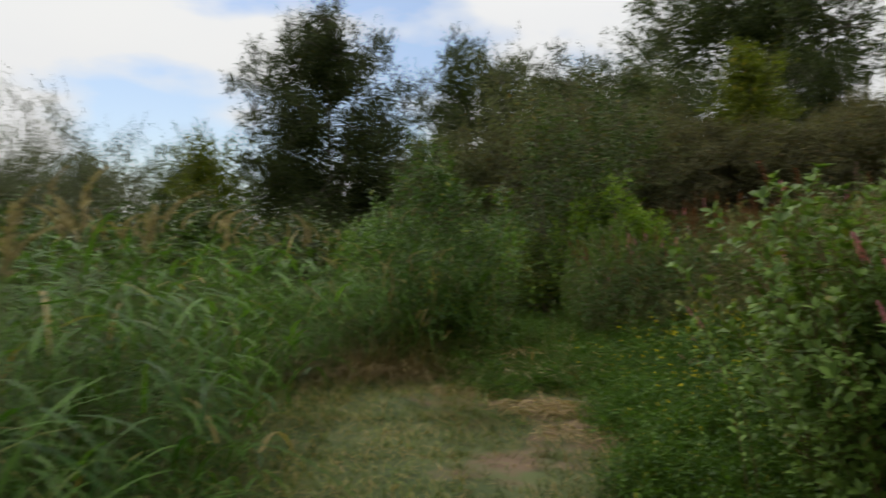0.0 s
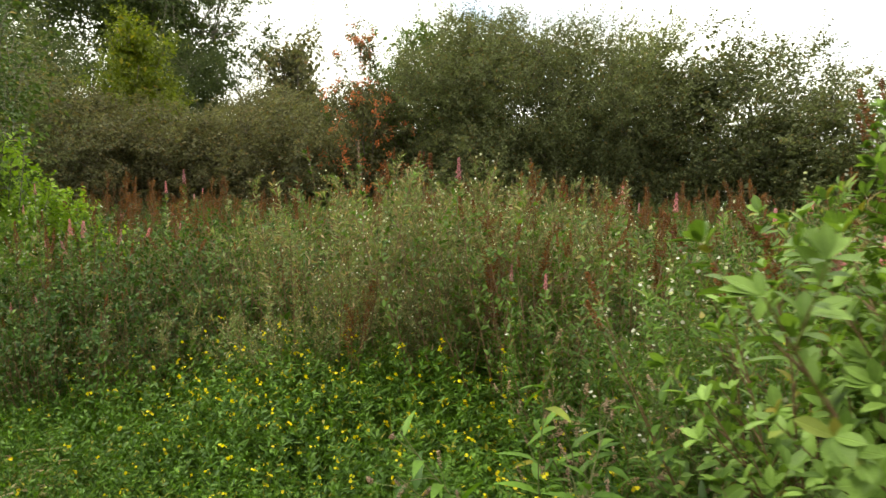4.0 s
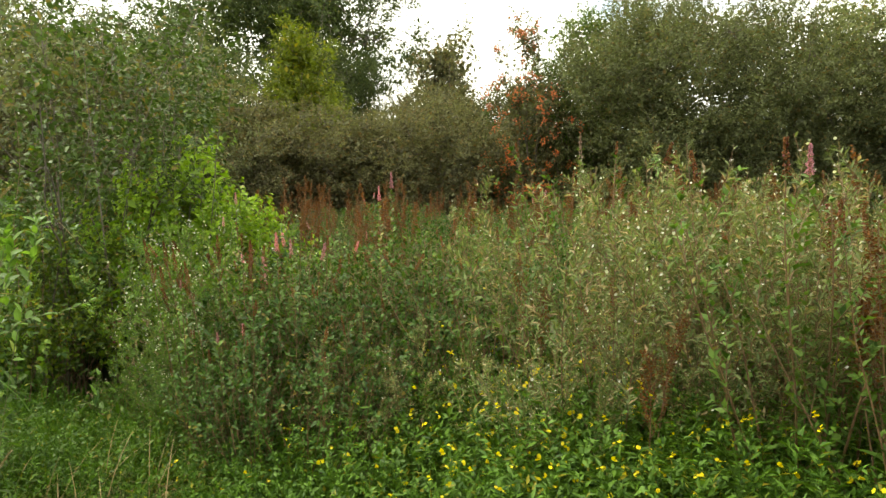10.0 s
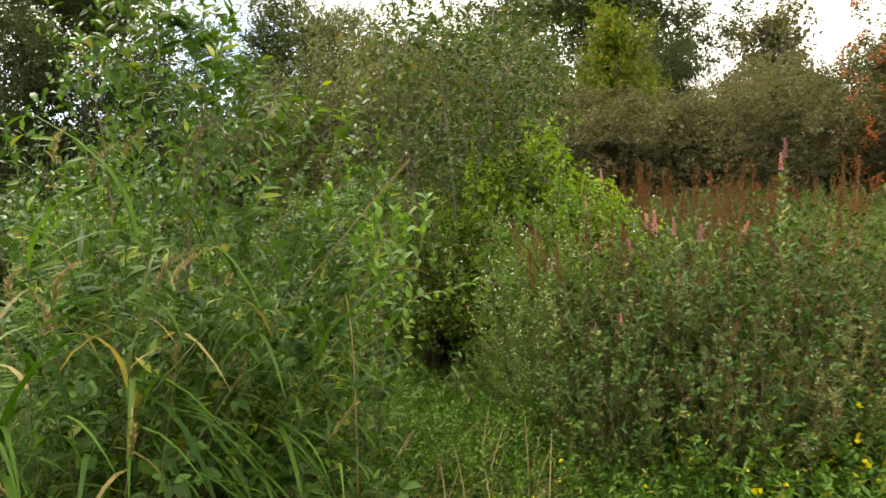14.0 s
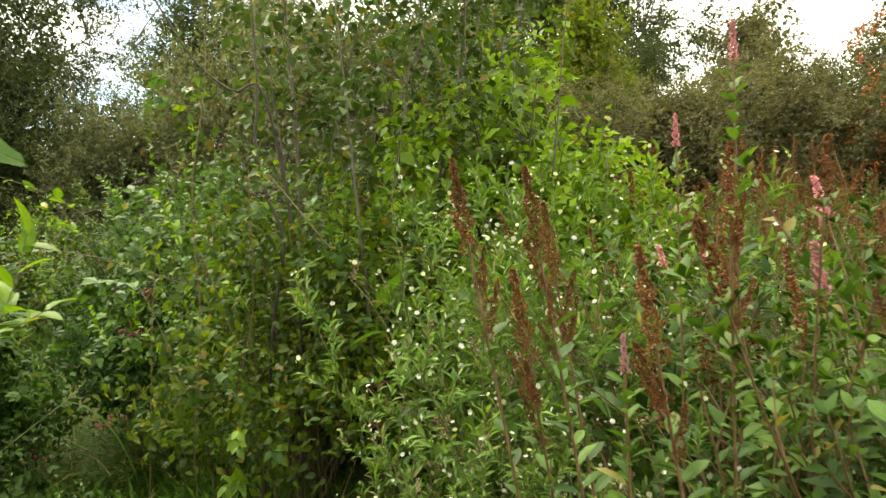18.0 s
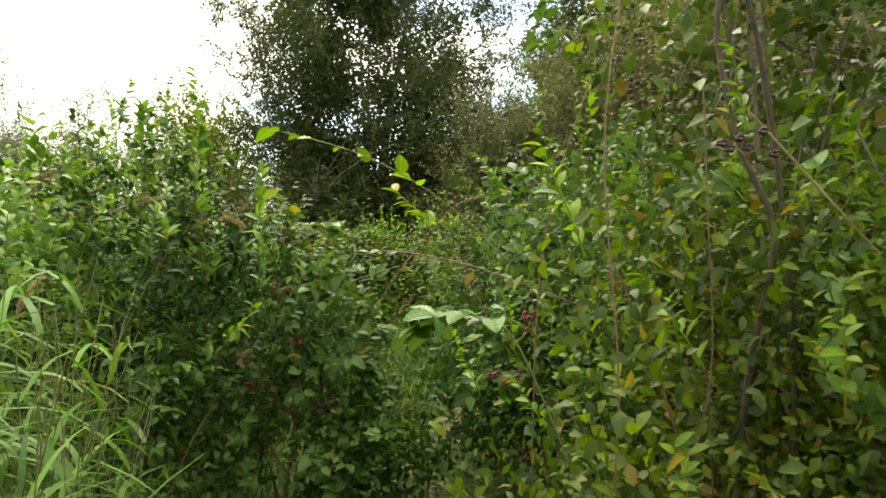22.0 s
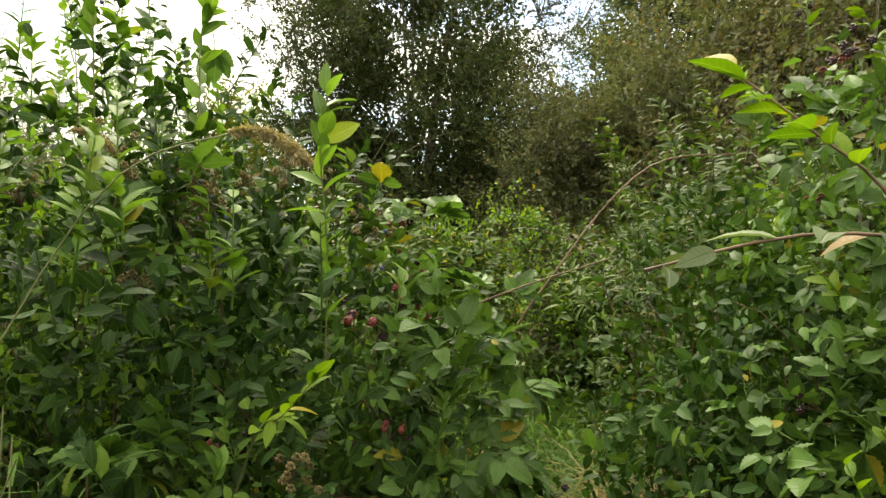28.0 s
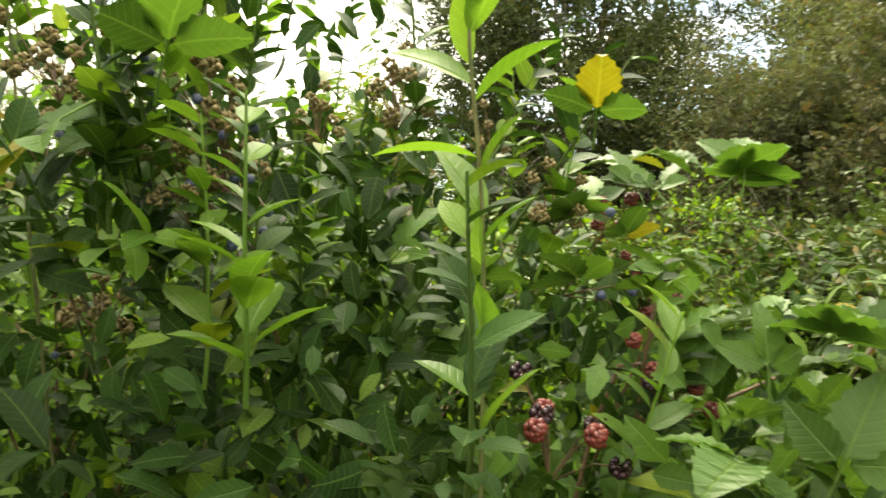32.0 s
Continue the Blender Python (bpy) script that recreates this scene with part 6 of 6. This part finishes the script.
def leafy_branch(label, pts, mesh_leaf, count, size, mat_wood=None, spread=0.3, lo=0.45):
    """A branch with leaves of their own set alternately along it."""
    root = thing("leafy_branch", label, "branch")
    root.location = Vector(pts[0])
    c = bow(*pts, n=16) - np.array(pts[0])
    s = Soup(); s.tubes(c[None], 0.0024, 0.0011, 5)
    part("twig", s.mesh("twig", mat_wood or M_CANE), root)
    p, t, f = along(R6, c[None], count, lo, 1.0)
    for k in range(count):
        side = np.cross(t[k], UP) * (1 if k % 2 else -1)
        y = Vector(unit(side * 0.8 + t[k] * 0.7 + R6.normal(0, spread, 3))).normalized()
        x = y.cross(Vector((0, 0, 1)) + Vector(R6.normal(0, 0.35, 3))).normalized(); z = x.cross(y)
        ob = part("leaf", mesh_leaf[k % len(mesh_leaf)], root)
        sc = size * float(R6.uniform(0.75, 1.15))
        ob.matrix_basis = Matrix.Translation(Vector(p[k])) @ Matrix((x, y, z)).transposed().to_4x4() @ Matrix.Diagonal((sc, sc, sc, 1))
    return root


def single_leaf(piece, mat):
    s = Soup(); s.put(piece, np.zeros((1, 3)), np.array([(0.0, 1.0, 0.0)]), UP[None], 1.0)
    return s.mesh("leaf", mat)


M_GREYLEAF = leaf_material("grey_green_leaf", (0.13, 0.18, 0.09), (0.20, 0.26, 0.13), (0.3, 0.2, 0.08), 0.05, 0.5, veins=True, shine=0.3)
BROAD = leaf_piece(0.21, 8, 0.3, 0.3, 0.03, 0.85, 0.008, 0.8)
SHOOT_LEAF = [single_leaf(leaf_piece(0.23, 8, 0.3, 0.25, 0.0, 0.95, 0.0, 0.75), M_SHOOT)]
GREY_LEAF, FRESH_LEAF, GREEN_LEAF = [single_leaf(BROAD, M_GREYLEAF)], [single_leaf(BROAD, M_BRIGHT)], [single_leaf(leaf_piece(0.30, 9, 0.3, 0.3, 0.10, 0.74, 0.02), M_BRIGHT)]
DARK_LEAF = [bramble_leaf(R6, 1.0, M_BRAMBLE)]
leafy_branch("low side branch with dull grey-green leaves", [(1.15, 11.25, 1.22), (0.85, 11.2, 1.33), (0.62, 11.13, 1.372), (0.47, 11.08, 1.345)], GREY_LEAF, 9, 0.048)
leafy_branch("fresh upright shoot with light green leaves", [(0.86, 11.45, 1.15), (0.74, 11.40, 1.40), (0.65, 11.38, 1.49), (0.565, 11.38, 1.565)], FRESH_LEAF, 10, 0.062)
leafy_branch("arching bramble shoot hung with broad leaves", [(1.15, 11.3, 1.1), (0.85, 11.15, 1.45), (0.6, 11.05, 1.62), (0.33, 10.97, 1.70)], GREEN_LEAF, 10, 0.062, M_STEM)
leafy_branch("tall fresh shoot rising from the berried shrub", [(-0.2, 11.95, 0.9), (-0.15, 11.86, 1.35), (-0.14, 11.81, 1.55), (-0.12, 11.80, 1.68)], SHOOT_LEAF, 22, 0.072, M_STEM, 0.3, 0.2)
leafy_branch("tall leafy shoot standing above the brambles", [(-0.75, 11.9, 1.0), (-0.66, 11.78, 1.6), (-0.63, 11.74, 1.85), (-0.62, 11.73, 1.95)], SHOOT_LEAF, 26, 0.06, M_STEM, 0.3, 0.2)
leafy_branch("tall leafy shoot standing above the brambles", [(-0.5, 11.9, 1.0), (-0.45, 11.85, 1.6), (-0.44, 11.84, 1.82), (-0.42, 11.84, 1.88)], SHOOT_LEAF, 24, 0.056, M_STEM, 0.3, 0.2)
leafy_branch("bright low shoot at the foot of the shrub", [(-0.35, 11.75, 0.7), (-0.2, 11.66, 1.02), (-0.12, 11.62, 1.08), (-0.04, 11.60, 1.16)], FRESH_LEAF, 14, 0.062, M_STEM, 0.3, 0.3)

leafy_branch("fresh sapling shoot with long light green leaves", [(0.8, 9.1, 0.7), (0.87, 9.3, 1.12), (0.93, 9.345, 1.24), (0.965, 9.36, 1.39)], FRESH_LEAF, 12, 0.075, M_STEM, 0.3, 0.35)
leafy_branch("low sapling shoot with long light green leaves", [(0.78, 9.15, 0.6), (0.88, 9.32, 1.12), (0.94, 9.345, 1.20), (1.0, 9.36, 1.24)], FRESH_LEAF, 9, 0.07, M_STEM, 0.3, 0.35)
leafy_branch("low sapling branch reaching over the path edge", [(0.62, 8.3, 0.75), (0.88, 8.17, 1.08), (1.05, 8.16, 1.13), (1.2, 8.14, 1.18)], SHOOT_LEAF, 17, 0.055, M_STEM, 0.3, 0.3)
for x, y, z in ((0.98, 8.24, 1.56), (0.86, 8.10, 1.46), (0.78, 8.30, 1.66), (0.66, 8.16, 1.40), (0.88, 8.44, 1.52), (0.72, 8.02, 1.25), (0.55, 8.3, 1.6)):
    leafy_branch("upright sapling stem with fresh lance-shaped leaves", [(x - 0.2, y + 0.06, 0.0), (x - 0.12, y + 0.04, z * 0.5), (x - 0.03, y + 0.01, z * 0.85), (x, y, z)], SHOOT_LEAF, 40, 0.066, M_STEM, 0.35, 0.2)
leafy_branch("broad bramble leaves leaning over the path edge", [(1.2, 10.7, 0.8), (1.06, 10.55, 1.19), (0.98, 10.51, 1.25), (0.91, 10.49, 1.245)], DARK_LEAF, 8, 0.07, M_STEM, 0.3, 0.5)
leafy_branch("shoot of dark oval leaves on the berried shrub", [(-0.75, 11.95, 1.2), (-0.59, 11.80, 1.345), (-0.477, 11.768, 1.374), (-0.40, 11.75, 1.385)], SHOOT_LEAF, 12, 0.06, M_STEM, 0.3, 0.45)


def litter(cx, cy, r, n, length, mat, label, name="straw_litter", high=0.05):
    """Dry blades lying flat on the ground."""
    s = Soup()
    p = scatter_disc(R6, n, r) * np.array((1.0, 0.7, 1.0)) + UP * R6.uniform(0.004, high, n)[:, None]
    w = R6.normal(0, 1, (n, 3)) * np.array((1.0, 0.6, 0.12)) + np.array((0.7, 0, 0))
    s.put(STIFF, p, w, UP + R6.normal(0, 0.3, (n, 3)), length * R6.uniform(0.4, 1.2, n))
    ob = tagged(new(name, s.mesh(name, mat)), label, "litter", "dry litter on the path", "stuff")
    ob.location = (cx, cy, float(ground_height(cx, cy)))


litter(0.8, 5.75, 0.4, 500, 0.22, M_STRAW, "dry tan straw strewn on bare soil")
litter(0.25, 6.4, 0.4, 350, 0.16, M_STRAW, "dry tan straw strewn on the turf")
litter(1.05, 4.95, 0.4, 350, 0.14, M_STRAW, "dry tan straw strewn on the turf")
litter(0.75, 7.0, 0.55, 260, 0.45, M_TURF, "fallen grass stems lying beside the path")
litter(0.45, 7.55, 0.35, 200, 0.5, M_STRAW, "fallen dry reed stems beside the path")

litter(0.95, 7.5, 0.7, 420, 0.4, M_STRAW, "fallen dry stems lying across the trodden grass", high=0.17)
litter(1.5, 7.2, 0.5, 260, 0.3, M_STRAW, "fallen dry stems lying across the trodden grass", high=0.17)
litter(1.05, 6.9, 0.5, 300, 0.26, M_TAN, "fallen dry stems lying across the trodden grass", high=0.17)
litter(1.35, 8.2, 0.6, 320, 0.34, M_STRAW, "fallen dry stems lying across the trodden grass", high=0.15)
litter(0.7, 7.7, 0.4, 260, 0.5, M_STRAW, "fallen dry reed stems beside the path", high=0.22)


def grass_mat(rng, n, length, mat):
    """Long blades flattened to one side by passing feet."""
    s = Soup()
    p = scatter_disc(rng, n, 0.42) + UP * rng.uniform(0.02, 0.12, n)[:, None]
    w = np.concatenate((rng.normal(0, 0.55, (n, 2)) + np.array((0.9, -0.3)), rng.uniform(0.0, 0.55, (n, 1))), 1)
    s.put(LYING, p, w, np.cross(np.cross(w, UP) + 1e-4, w), length * rng.uniform(0.5, 1.2, n))
    return tagged(new("fallen_grass", s.mesh("fallen_grass", mat)), "long fallen grass flattened beside the trodden line", "grass", "fallen grass", "stuff")


LYING = blade_piece(0.006, 5, 0.45)
R7 = np.random.default_rng(88)
MATS = Stand([grass_mat(R7, 150, 0.5, m) for m in (M_GRASS, M_TURF, M_LOW, M_STRAW)])
for k in range(60):
    y = float(R7.uniform(5.4, 9.3)); x = float(np.interp(y, LINE[:, 1], LINE[:, 0]) + R7.uniform(-0.75, 0.95))
    if math.hypot(x - 0.9, y - 5.85) > 0.6:
        MATS.sow(place(x, y, float(R7.uniform(-1.0, 1.0)), float(R7.uniform(0.7, 1.15)), 1.0, 0.0))
for k in range(18):
    MATS.sow(place(float(R7.uniform(0.0, 0.75)), float(R7.uniform(11.8, 15.0)), float(R7.uniform(0, 6.28)), float(R7.uniform(0.8, 1.2)), 1.6, 0.0))
